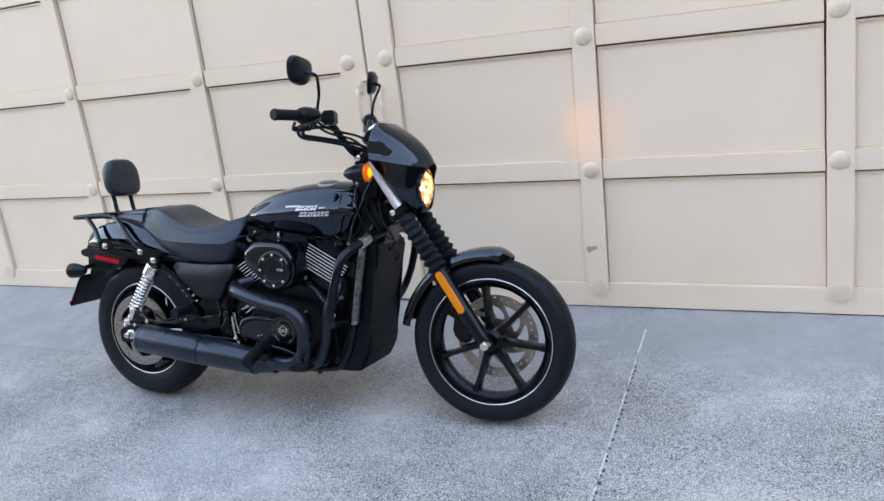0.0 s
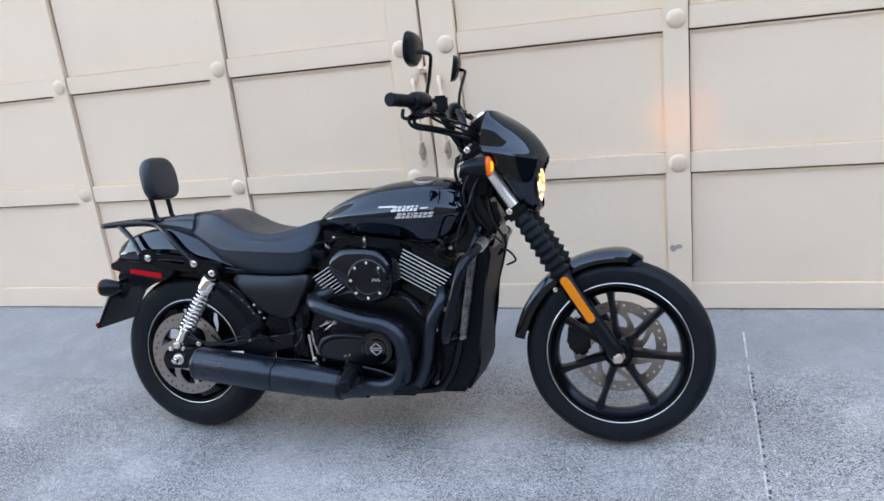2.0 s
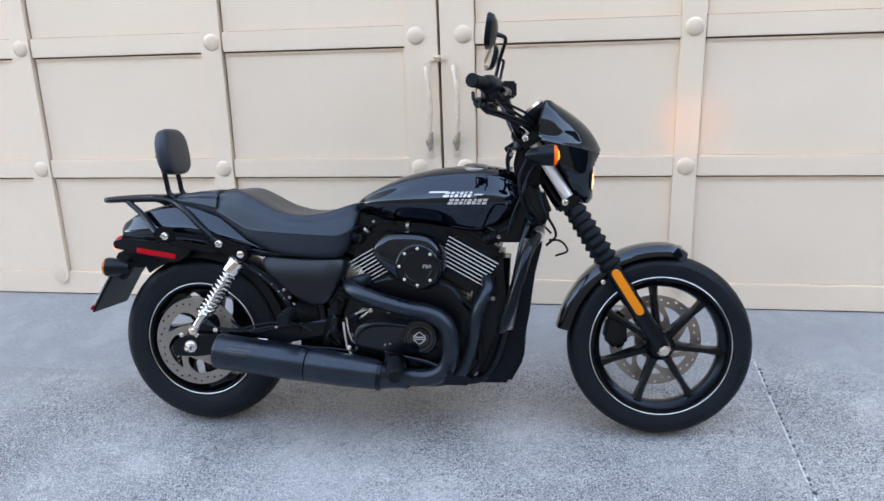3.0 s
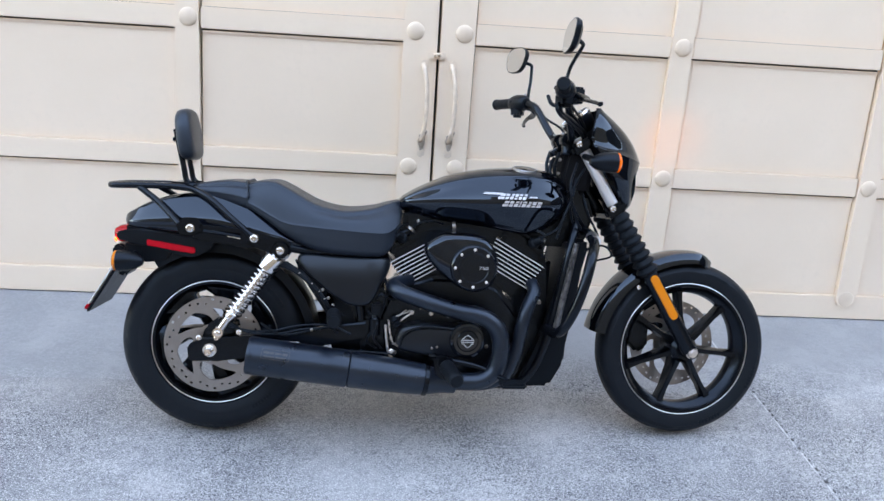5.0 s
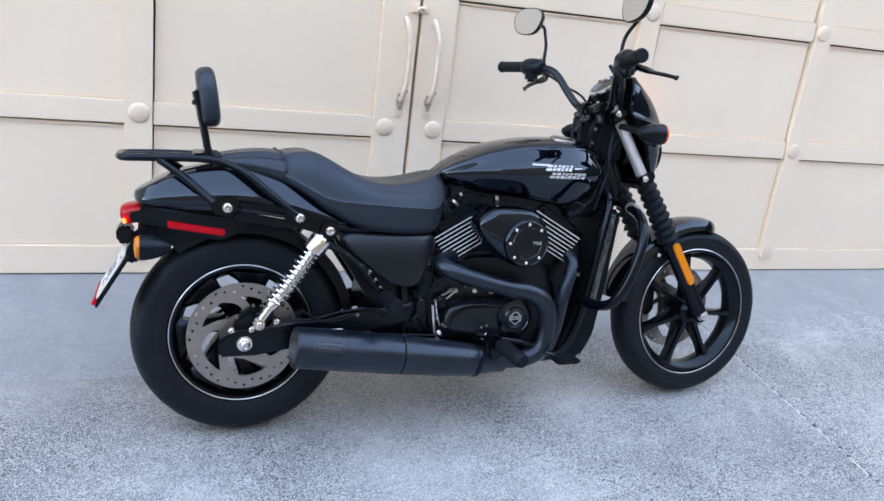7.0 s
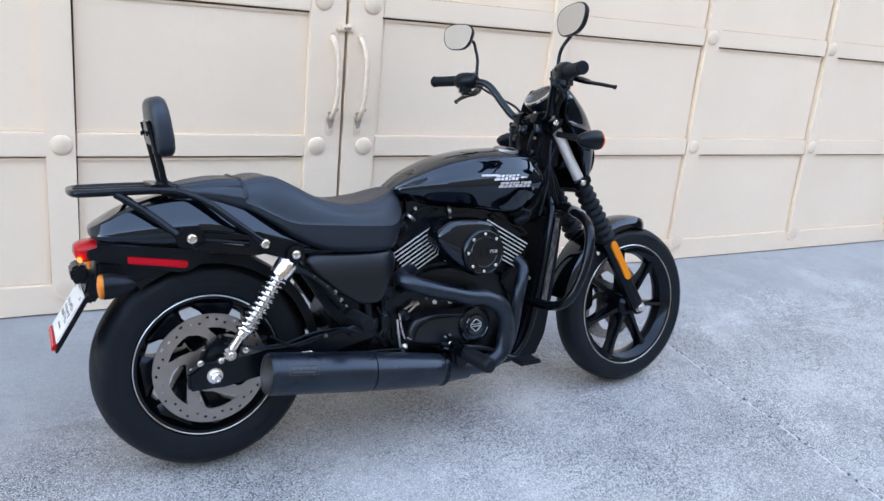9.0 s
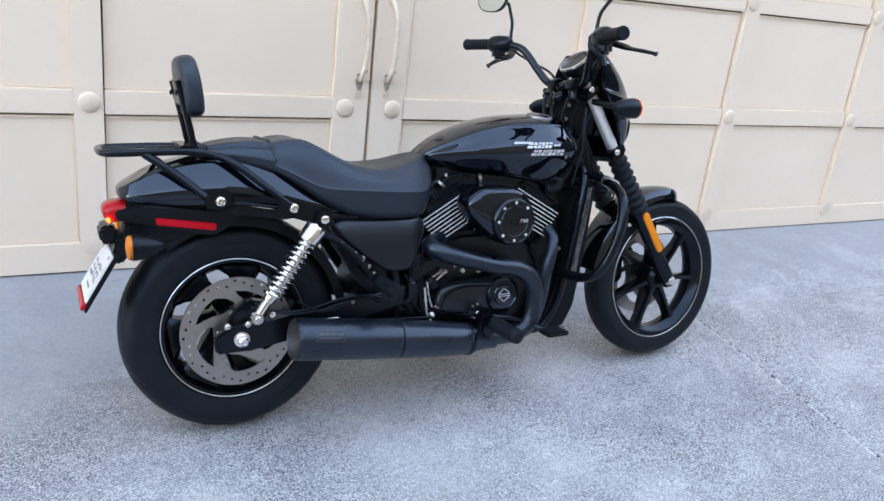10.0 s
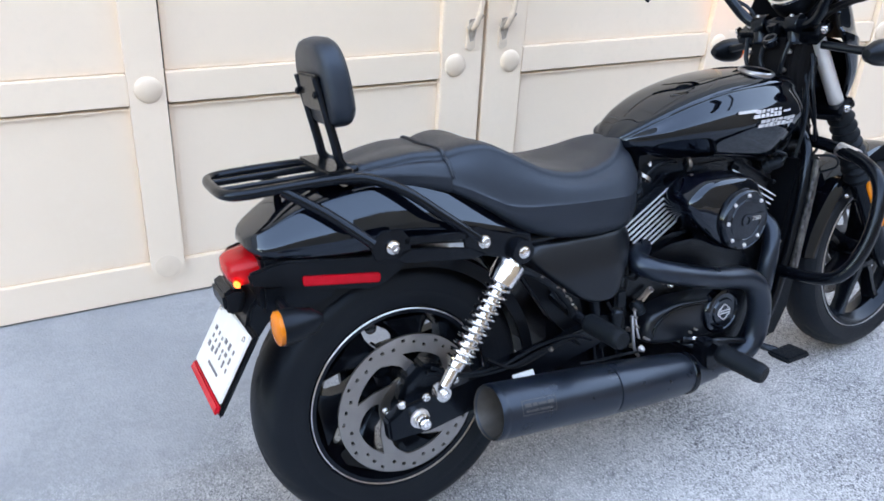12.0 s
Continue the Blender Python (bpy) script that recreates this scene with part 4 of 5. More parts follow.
for s in (-1, 1):
    y = TY + s * 0.046 - 0.005
    add("upright", tube([(-0.062, y, 0.779), (-0.080, y, 0.783), (-0.093, y, 0.797), (-0.0985, y, 0.825), (-0.112, y, 0.890), (-0.124, y, 0.945)], 0.0085, 12, 5), SATIN, rack)
    foot = add("upright_foot", tube([(-0.068, y, 0.776), (-0.090, y, 0.778)], 0.014, 12, 1), SATIN, rack)
    bolt(foot, (-0.127, y, 0.915), 0.006, 0.005, (-1, 0, 0), SATIN)
pad_bm = bmesh.new()
loops = []
wide, tall = 0.088, 0.078
for d, k in ((0.000, 0.86), (0.006, 0.95), (0.014, 0.985), (0.028, 1.0), (0.036, 0.975), (0.043, 0.90), (0.046, 0.76), (0.047, 0.4)):
    ring = []
    for a in range(48):
        t = 2 * math.pi * a / 48
        c, q = math.cos(t), math.sin(t)
        y = math.copysign(abs(c) ** 0.55, c) * (wide * k - 0.012 * max(0, q))
        z = math.copysign(abs(q) ** 0.6, q) * tall * k
        ring.append(Vector((d, y, z)))
    loops.append(ring)
rings(pad_bm, loops)
pad_bm.transform(Matrix.Translation((-0.116, TY - 0.008, 0.928)) @ Matrix.Rotation(radians(-8), 4, "Y"))
add("backrest_pad", pad_bm, VINYL, rack, "rounded black vinyl backrest pad", 60)
bm = block((-0.008, -0.05, -0.03), (0.002, 0.05, 0.035), 0.004)
bm.transform(Matrix.Translation((-0.116, TY - 0.006, 0.915)) @ Matrix.Rotation(radians(-8), 4, "Y"))
add("backing_plate", bm, SATIN, rack)

# swingarm, shocks, axle
for s in (-1, 1):
    arm = add("swingarm", prism([(-0.070, 0.298), (-0.066, 0.250), (0.02, 0.252), (0.20, 0.280), (0.46, 0.330), (0.47, 0.385), (0.30, 0.360), (0.08, 0.330), (-0.03, 0.322)], s * 0.142, s * 0.112, 0.006), SATIN, bike)
    bolt(arm, (-0.002, s * 0.142, 0.287), 0.0165, 0.012, (0, s, 0), ALU, "axle_nut")
    bolt(arm, (-0.002, s * 0.152, 0.287), 0.0120, 0.022, (0, s, 0), CHROME, "axle_end")
    for x, z in ((-0.036, 0.323), (0.083, 0.343), (0.017, 0.324)):
        bolt(arm, (x, s * 0.135, z), 0.007, 0.008, (0, s, 0))
    lo, hi = Vector((0.030, s * 0.178, 0.352)), Vector((0.208, s * 0.178, 0.604))
    way = (hi - lo).normalized()
    L = (hi - lo).length
    shock = add("shock_absorber", lathe([(0, 0.0), (0.012, 0.0), (0.013, 0.05), (0.017, 0.055), (0.017, 0.075), (0.0135, 0.08), (0.0135, L - 0.02), (0, L - 0.02)], lo, way, 20), CHROME, bike, "chrome shock absorber with coil spring")
    add("spring_cap", lathe([(0.0, L - 0.074), (0.027, L - 0.074), (0.0295, L - 0.071), (0.0295, L - 0.030), (0.027, L - 0.026), (0, L - 0.024)], lo, way, 24), CHROME, shock)
    u = way.orthogonal().normalized()
    v = way.cross(u)
    coil = []
    turns = 11.0
    for k in range(int(turns * 14) + 1):
        a = 2 * math.pi * k / 14
        coil.append(lo + way * (0.064 + (L - 0.140) * k / (turns * 14)) + (u * math.cos(a) + v * math.sin(a)) * 0.0240)
    add("spring", tube(coil, 0.0037, 8, 1), CHROME, shock, "chrome coil spring")
    add("lower_eye", lathe([(0, -0.013), (0.015, -0.013), (0.017, 0), (0.015, 0.013), (0, 0.013)], lo, (0, 1, 0), 20), CHROME, shock)
    add("upper_eye", lathe([(0, -0.018), (0.023, -0.018), (0.026, 0), (0.023, 0.018), (0, 0.018)], hi, (0, 1, 0), 24), SATIN, shock)
    bolt(shock, lo + Vector((0, s * 0.013, 0)), 0.008, 0.008, (0, s, 0))
    bolt(shock, hi + Vector((0, s * 0.018, 0)), 0.0095, 0.008, (0, s, 0))
add("rear_axle", tube([(0.002, -0.145, 0.289), (0.002, 0.145, 0.289)], 0.011, 12, 1), ALU, bike)
add("brake_caliper", prism([(-0.034, 0.31), (0.02, 0.312), (0.07, 0.330), (0.075, 0.370), (0.02, 0.385), (-0.022, 0.352)], -0.118, -0.065, 0.010), ENGINE, bike)

# frame and side covers
for s in (-1, 1):
    add("frame_tube", tube([(1.08, s * 0.035, 0.80), (0.95, s * 0.055, 0.715), (0.72, s * 0.060, 0.685), (0.52, s * 0.070, 0.640), (0.40, s * 0.110, 0.60), (0.27, s * 0.125, 0.60), (0.16, s * 0.125, 0.62)], 0.014, 12, 5), SATIN, bike)
    add("frame_tube", tube([(1.13, s * 0.045, 0.74), (1.10, s * 0.118, 0.64), (1.045, s * 0.122, 0.36), (0.99, s * 0.115, 0.22), (0.90, s * 0.105, 0.185), (0.60, s * 0.105, 0.185), (0.48, s * 0.11, 0.24), (0.45, s * 0.115, 0.40), (0.42, s * 0.12, 0.59)], 0.0135, 12, 5), SATIN, bike)
    cover = [(0.252, 0.572), (0.272, 0.592), (0.33, 0.592), (0.42, 0.590), (0.510, 0.587), (0.534, 0.572), (0.532, 0.545), (0.512, 0.505), (0.486, 0.455), (0.462, 0.437), (0.415, 0.438), (0.370, 0.460), (0.320, 0.500), (0.275, 0.540)]
    outline = smooth_loop([(x, 0, z) for x, z in cover], 4)
    shell = [[Vector((p.x, s * 0.070, p.z)) for p in outline]]
    for q, edge in ((1.0, 0.034), (1.0, 0.026), (0.994, 0.014), (0.98, 0.007), (0.955, 0.0028), (0.92, 0.0008), (0.86, 0.0), (0.76, 0.0), (0.65, 0.0), (0.5, 0.0), (0.35, 0.0), (0.2, 0.0), (0.06, 0.0)):
        ring = []
        for p in outline:
            px, pz = 0.400 + (p.x - 0.400) * q, 0.522 + (p.z - 0.522) * q
            crown = 0.016 * (max(0.0, pz - 0.500) / 0.08) ** 2 + 0.026 * (max(0.0, px - 0.462) / 0.07) ** 2
            ring.append(Vector((px, s * (0.160 - edge - crown), pz)))
        shell.append(ring)
    add("side_cover", rings(bmesh.new(), shell), SIDE, bike, "satin black side cover", 60)
    add("rear_hugger", prism([(0.24, 0.57), (0.33, 0.48), (0.42, 0.44), (0.45, 0.34), (0.40, 0.33), (0.34, 0.40), (0.26, 0.52)], s * 0.10, s * 0.075, 0.006), PLASTIC, bike)
strip = add("frame_cover", tube([(1.112, -0.137, 0.650), (1.094, -0.140, 0.56), (1.058, -0.140, 0.365)], 0.0135, 10, 4, flat=0.5), STREAKED, bike, "worn black frame strip, sky sheen in its colour")
add("worn_sleeve", tube([(1.106, -0.1425, 0.620), (1.092, -0.1445, 0.545), (1.063, -0.1445, 0.380)], 0.0118, 10, 5, flat=0.6), WORN, strip, "rubbed silver patches")

# inner mudguard round the rear tyre, battery box and lower cross member
bm = bmesh.new()
loops = []
for q in range(25):
    a = radians(8 + 118 * q / 24)
    d = Vector((math.cos(a), 0, math.sin(a)))
    loops.append([RA + d * r + Vector((0, y, 0)) for r, y in ((0.285, -0.082), (0.312, -0.078), (0.318, -0.04), (0.318, 0.04), (0.312, 0.078), (0.285, 0.082), (0.285, 0.076), (0.308, 0.070), (0.308, -0.070), (0.285, -0.076))])
add("inner_mudguard", rings(bm, loops), PLASTIC, bike)
add("battery_box", block((0.34, -0.095, 0.33), (0.52, 0.095, 0.57), 0.012), ENGINE, bike)
add("cross_member", block((0.36, -0.10, 0.235), (0.56, 0.10, 0.34), 0.014), ENGINE, bike)

# engine
engine = add("engine_case", prism([(0.50, 0.40), (0.52, 0.22), (0.60, 0.17), (0.92, 0.175), (0.97, 0.24), (0.96, 0.40), (0.88, 0.50), (0.80, 0.53), (0.66, 0.53), (0.54, 0.50)], -0.115, 0.115, 0.018, segments=3), ENGINE, bike, "black crankcase")


def cylinder(foot, lean, flip):
    """A finned cylinder with head and rocker cover; lean in degrees from upright, forward positive."""
    m = Matrix.Translation(foot) @ Matrix.Rotation(radians(lean), 4, "Y")
    bm = block((-0.070, -0.086, 0.0), (0.070, 0.086, 0.165), 0.012)
    bm.transform(m)
    c = add("cylinder", bm, ENGINE, bike)
    for k in range(8):
        z = 0.0470 + k * 0.0121
        hw = 0.078 + 0.0018 * k
        bm = block((-hw, -0.098, z), (hw, 0.098, z + 0.005), 0.0012, segments=1)
        bm.transform(m)
        f = add("cooling_fin", bm, ENGINE, c)
        bm = block((-hw + 0.001, -0.1005, z + 0.0010), (hw - 0.001, -0.0975, z + 0.0039), 0)
        bm.transform(m)
        add("fin_edge", bm, FINEDGE, f, "bright machined fin edge")
    bm = block((-0.085, -0.090, 0.152), (0.085, 0.090, 0.178), 0.012)
    bm.transform(m)
    add("cylinder_head", bm, ENGINE, c)
    bm = block((-0.062, -0.085, 0.172), (0.062, 0.085, 0.212), 0.016, segments=3)
    bm.transform(m)
    add("rocker_cover", bm, ENGINE, c)
    for x in (-0.07, 0.07):
        bolt(c, m @ Vector((x, -0.091, 0.163)), 0.005, 0.006, mat=SATIN)
    # plug cap with its lead, and two bright studs on the rocker cover
    bm = lathe([(0, 0), (0.017, 0), (0.018, 0.012), (0.014, 0.016), (0.013, 0.038), (0.010, 0.044), (0, 0.044)], m @ Vector((-0.020 * flip, -0.088, 0.180)), m.to_3x3() @ Vector((-0.25 * flip, -0.75, 0.62)), 18)
    plug = add("plug_cap", bm, GRIP, c, "black rubber plug cap")
    tip = m @ Vector((-0.031 * flip, -0.121, 0.207))
    add("plug_lead", tube([tip, tip + Vector((0.004, -0.004, 0.016)), tip + Vector((0.020 * flip, 0.014, 0.026)), tip + Vector((0.050 * flip, 0.050, 0.026))], 0.0042, 8, 4), PLASTIC, plug)
    for x in (-0.048, 0.048):
        bolt(c, m @ Vector((x, -0.080, 0.206)), 0.0055, 0.008, m.to_3x3() @ Vector((0, -0.5, 0.86)), ALU)
    return c


cylinder((0.679, 0, 0.494), -30, 1)
cylinder((0.877, 0, 0.492), 29, -1)
add("throttle_body", prism([(0.70, 0.60), (0.88, 0.60), (0.86, 0.69), (0.72, 0.69)], -0.09, 0.06, 0.012), ENGINE, bike)
# air cleaner: a teardrop housing and a round cover
secs = []
for y, k in ((-0.100, 0.90), (-0.130, 1.0), (-0.178, 1.0), (-0.198, 0.93), (-0.205, 0.80)):
    ring = []
    for px, pz in ((0.638, 0.636), (0.668, 0.662), (0.700, 0.672), (0.785, 0.670), (0.828, 0.653), (0.856, 0.610), (0.856, 0.550), (0.834, 0.510), (0.786, 0.494), (0.735, 0.512), (0.690, 0.545), (0.655, 0.578), (0.637, 0.605)):
        cx, cz = 0.780, 0.588
        ring.append((cx + (px - cx) * k, y, cz + (pz - cz) * k))
    secs.append(ring)
air = add("air_cleaner", body(secs, 3, 3), GLOSS, bike, "gloss black air cleaner with round bolted cover", 50)
AC = Vector((0.781, -0.200, 0.572))
cover = add("round_cover", lathe([(0.0705, -0.008), (0.0705, 0.012), (0.0675, 0.018), (0.0640, 0.0205), (0.0625, 0.0185), (0.048, 0.0185), (0.0465, 0.0205), (0.0440, 0.0205), (0.0425, 0.0188), (0, 0.0195)], AC, (0, -1, 0), 64), COVER, air)
for k in range(1, 8):
    a = radians(45 * k - 1)
    bolt(cover, AC + Vector((0.0562 * math.cos(a), -0.019, 0.0562 * math.sin(a))), 0.0038, 0.0035, mat=ALU)
add("badge_ring", lathe([(0.009, 0.018), (0.014, 0.018), (0.014, 0.022), (0.009, 0.022)], AC, (0, -1, 0), 24, closed=True), GLOSS, cover)
add("badge_arm", prism([(AC.x - 0.006, AC.z + 0.006), (AC.x + 0.012, AC.z + 0.0125), (AC.x + 0.052, AC.z + 0.0125), (AC.x + 0.052, AC.z + 0.0095), (AC.x + 0.012, AC.z + 0.009)], AC.y - 0.0225, AC.y - 0.019, 0.0006), GLOSS, cover)
face = bpy.data.curves.new("number", "FONT")
face.body, face.size, face.extrude, face.align_x, face.align_y = "750", 0.0155, 0.0005, "CENTER", "CENTER"
holder = bpy.data.objects.new("number", face)
scene.collection.objects.link(holder)
text_mesh = bpy.data.meshes.new_from_object(holder.evaluated_get(bpy.context.evaluated_depsgraph_get()))
bpy.data.objects.remove(holder)
text_mesh.transform(Matrix.Translation((AC.x + 0.029, AC.y - 0.0205, AC.z + 0.0015)) @ Matrix.Rotation(radians(90), 4, "X") @ Matrix.Diagonal((1.25, 0.85, 1, 1)))
text_mesh.materials.clear()
text_mesh.materials.append(DECAL)
number = new("number", text_mesh)
number.parent = cover
# primary side: long cover and round derby cover
secs = []
for y, k in ((-0.105, 1.0), (-0.150, 1.0), (-0.165, 0.94), (-0.170, 0.82)):
    ring = []
    for px, pz in ((0.558, 0.330), (0.570, 0.368), (0.596, 0.382), (0.650, 0.390), (0.742, 0.384), (0.790, 0.390), (0.825, 0.372), (0.832, 0.335), (0.818, 0.300), (0.780, 0.282), (0.690, 0.284), (0.600, 0.296), (0.566, 0.306)):
        cx, cz = 0.69, 0.343
        ring.append((cx + (px - cx) * k, y, cz + (pz - cz) * k))
    secs.append(ring)
prim = add("clutch_cover", body(secs, 3, 3), SIDE, bike, "", 50)
DC = Vector((0.778, -0.160, 0.341))
derby = add("derby_cover", lathe([(0.056, 0.0), (0.056, 0.014), (0.053, 0.019), (0.046, 0.021), (0.044, 0.0185), (0.034, 0.0185), (0.031, 0.022), (0, 0.0225)], DC, (0, -1, 0), 40), GLOSS, prim, "round black derby cover with silver shield mark")
for e in (1, -1):
    outline = [(-0.017, 0.0045), (-0.017, 0.0085), (-0.0115, 0.0085), (-0.0095, 0.0135), (0.0, 0.0195), (0.0095, 0.0135), (0.0115, 0.0085), (0.017, 0.0085), (0.017, 0.0045)]
    add("shield_mark", tube([(DC.x + a, DC.y - 0.0228, DC.z + e * c) for a, c in outline], 0.0013, 6, 1), DECAL, derby)
add("shield_mark", tube([(DC.x - 0.019, DC.y - 0.0228, DC.z + 0.0032), (DC.x + 0.019, DC.y - 0.0228, DC.z + 0.0032), (DC.x + 0.019, DC.y - 0.0228, DC.z - 0.0032), (DC.x - 0.019, DC.y - 0.0228, DC.z - 0.0032), (DC.x - 0.019, DC.y - 0.0228, DC.z + 0.0032)], 0.0013, 6, 1), DECAL, derby)
for x, z in ((0.560, 0.39), (0.545, 0.33), (0.558, 0.285), (0.840, 0.40), (0.848, 0.31)):
    bolt(prim, (x, -0.115, z), 0.005, 0.010, mat=STEEL)
for x, z in ((0.607, 0.413), (0.668, 0.411), (0.723, 0.406)):
    bolt(engine, (x, -0.113, z), 0.0058, 0.010, mat=ALU)
add("linkage_rod", tube([(0.558, -0.124, 0.377), (0.602, -0.120, 0.410)], 0.0035, 8, 1), ALU, bike)
bolt(engine, (0.545, -0.160, 0.300), 0.0060, 0.010, mat=ALU)
add("linkage_rod", tube([(0.525, -0.15, 0.38), (0.535, -0.15, 0.30), (0.55, -0.15, 0.275)], 0.004, 8, 2), ALU, bike, "bright brake linkage rod")

add("cover_rib", tube([(0.574, -0.166, 0.318), (0.580, -0.1675, 0.346), (0.606, -0.1685, 0.368), (0.650, -0.169, 0.377), (0.735, -0.169, 0.372)], [0.004, 0.007, 0.008, 0.008, 0.005], 10, 5, flat=0.6), ENGINE, prim)
for a, c in (((0.558, 0.403), (0.598, 0.418)), ((0.555, 0.396), (0.590, 0.424))):
    add("shift_link", tube([(a[0], -0.130, a[1]), (c[0], -0.128, c[1])], 0.003, 8, 1), STEEL, bike)
for x, y, z in ((0.598, -0.128, 0.420), (0.633, -0.126, 0.428), (0.672, -0.126, 0.426), (0.534, -0.145, 0.392), (0.536, -0.147, 0.374), (0.541, -0.148, 0.350), (0.556, -0.158, 0.322), (0.563, -0.160, 0.318), (0.668, -0.184, 0.318), (0.684, -0.184, 0.322)):
    bolt(bike, (x, y, z), 0.0030, 0.008, mat=STEEL)
add("linkage_rod", tube([(0.535, -0.146, 0.392), (0.541, -0.147, 0.350), (0.552, -0.147, 0.318)], 0.0028, 8, 2), ALU, bike)
add("intake_clamp", lathe([(0.020, 0), (0.0235, 0), (0.0235, 0.010), (0.020, 0.010)], (0.725, -0.072, 0.682), (1, 0, 0.15), 20, closed=True), STEEL, bike, "steel hose clamp")
add("intake_clamp", lathe([(0.014, 0), (0.017, 0), (0.017, 0.008), (0.014, 0.008)], (0.595, -0.088, 0.668), (0.6, 0, 0.8), 18, closed=True), STEEL, bike)
add("connector_box", block((0.480, -0.148, 0.402), (0.512, -0.110, 0.448), 0.006), PLASTIC, bike)
add("bellows", lathe([(0.006, 0)] + [(0.012 if q % 2 else 0.017, 0.004 + q * 0.005) for q in range(6)] + [(0.006, 0.036)], (0.566, -0.130, 0.372), (-0.5, 0, 0.86), 16), GRIP, bike)

# exhaust
add("exhaust_header", tube([(0.600, -0.09, 0.512), (0.548, -0.130, 0.499), (0.572, -0.170, 0.484), (0.64, -0.186, 0.463), (0.735, -0.193, 0.438), (0.808, -0.195, 0.425), (0.853, -0.197, 0.400), (0.876, -0.198, 0.355), (0.877, -0.198, 0.295), (0.858, -0.197, 0.245), (0.805, -0.195, 0.219), (0.70, -0.190, 0.220)],
                               [0.022, 0.024, 0.025, 0.025, 0.025, 0.026, 0.027, 0.027, 0.027, 0.027, 0.027, 0.028], 18, 5), EXHAUST, bike, "matt black exhaust header")
add("exhaust_header", tube([(0.985, -0.09, 0.515), (0.990, -0.12, 0.490), (0.968, -0.142, 0.445), (0.950, -0.148, 0.38), (0.935, -0.148, 0.30), (0.90, -0.150, 0.225), (0.83, -0.155, 0.200), (0.74, -0.165, 0.205)], 0.021, 16, 5), EXHAUST, bike, "matt black exhaust header")
can0, can1 = Vector((0.122, -0.202, 0.290)), Vector((0.415, -0.196, 0.252))
way = (can1 - can0).normalized()
L = (can1 - can0).length
muffler = add("muffler", lathe([(0.030, 0.060), (0.031, 0.045), (0.050, 0.000), (0.054, -0.003), (0.0565, 0.002), (0.0565, 0.012), (0.0560, 0.014), (0.0565, 0.016), (0.0565, L - 0.012), (0.0555, L), (0.05, L + 0.004)], can0, way, 40), EXHAUST, bike, "matt black slip-on muffler")
add("outlet", lathe([(0.0535, -0.0035), (0.0490, 0.0020), (0.0305, 0.0440), (0.0300, 0.0600)], can0, way, 40), SOOT, muffler, "sooty flared outlet")
add("baffle", lathe([(0.034, 0.055), (0.0305, 0.058), (0.030, 0.20), (0, 0.20)], can0, way, 32), DARK, muffler)
mid0, mid1 = can1, Vector((0.655, -0.188, 0.220))
w2 = (mid1 - mid0).normalized()
L2 = (mid1 - mid0).length
add("silencer_body", lathe([(0.05, 0.002), (0.0545, 0.004), (0.0555, 0.012), (0.0535, L2 * 0.5), (0.049, L2 - 0.03), (0.046, L2 - 0.002), (0.044, L2 + 0.004), (0.034, L2 + 0.05), (0.03, L2 + 0.09)], mid0, w2, 40), EXHAUST, muffler)
for d in (L2 - 0.004, ):
    add("clamp", lathe([(0.046, d - 0.008), (0.0495, d - 0.006), (0.0495, d + 0.006), (0.046, d + 0.008)], mid0, w2, 32), SATIN, muffler)
# the maker's plate: a thin raised outline and two worn lines of marks
def on_can(d, deg, r):
    v = Vector((0, 0, 1)) - way * way.z
    v.normalize()
    u = v.cross(way)
    if u.y > 0:
        u = -u
    return can0 + way * d + (u * math.cos(radians(deg)) + v * math.sin(radians(deg))) * r


def can_strip(d0, d1, a0, a1):
    loops = []
    for q in range(4):
        a = a0 + (a1 - a0) * q / 3
        loops.append([on_can(d0, a, 0.0562), on_can(d1, a, 0.0562), on_can(d1, a, 0.0572), on_can(d0, a, 0.0572)])
    return rings(bmesh.new(), loops)


maker = add("maker_plate", can_strip(0.040, 0.122, 40, 41.5), ETCH, muffler, "small grey maker's plate outline")
for d0, d1, a0, a1 in ((0.040, 0.122, 11, 12.5), (0.040, 0.0415, 11, 41.5), (0.1205, 0.122, 11, 41.5), (0.046, 0.062, 27, 34), (0.065, 0.076, 27, 34), (0.079, 0.098, 28, 33), (0.101, 0.116, 27, 34), (0.048, 0.078, 17, 21), (0.082, 0.112, 17, 21)):
    add("plate_mark", can_strip(d0, d1, a0, a1), ETCH, maker)

# radiator and chin cowl
add("radiator_cowl", prism([(1.090, 0.660), (1.152, 0.662), (1.160, 0.640), (1.108, 0.420), (1.106, 0.345), (1.102, 0.262), (1.058, 0.182), (0.94, 0.180), (0.985, 0.260), (1.020, 0.345), (1.045, 0.40)], -0.116, 0.122, 0.022, segments=4), COWL, bike, "black plastic radiator cowl")
bolt(bike, (0.965, -0.13, 0.395), 0.008, 0.01, mat=ALU)
bolt(bike, (1.005, -0.128, 0.460), 0.0055, 0.012, mat=STEEL)
# engine guard
for s in (-1, 1):
    g = [(1.150, s * 0.03, 0.690), (1.150, s * 0.14, 0.680), (1.138, s * 0.235, 0.660), (1.115, s * 0.295, 0.625), (1.096, s * 0.315, 0.560), (1.072, s * 0.312, 0.480), (1.048, s * 0.288, 0.415), (1.036, s * 0.235, 0.385), (1.030, s * 0.12, 0.375)]
    guard = add("engine_guard", tube(g, 0.0155, 16, 6), SATIN, bike, "black tubular engine guard")
    add("guard_clamp", tube([(1.1495, s * 0.165, 0.677), (1.147, s * 0.215, 0.666)], 0.0172, 16, 1), ALU if s < 0 else SATIN, guard, "bright clamp sleeve" if s < 0 else "black clamp sleeve")

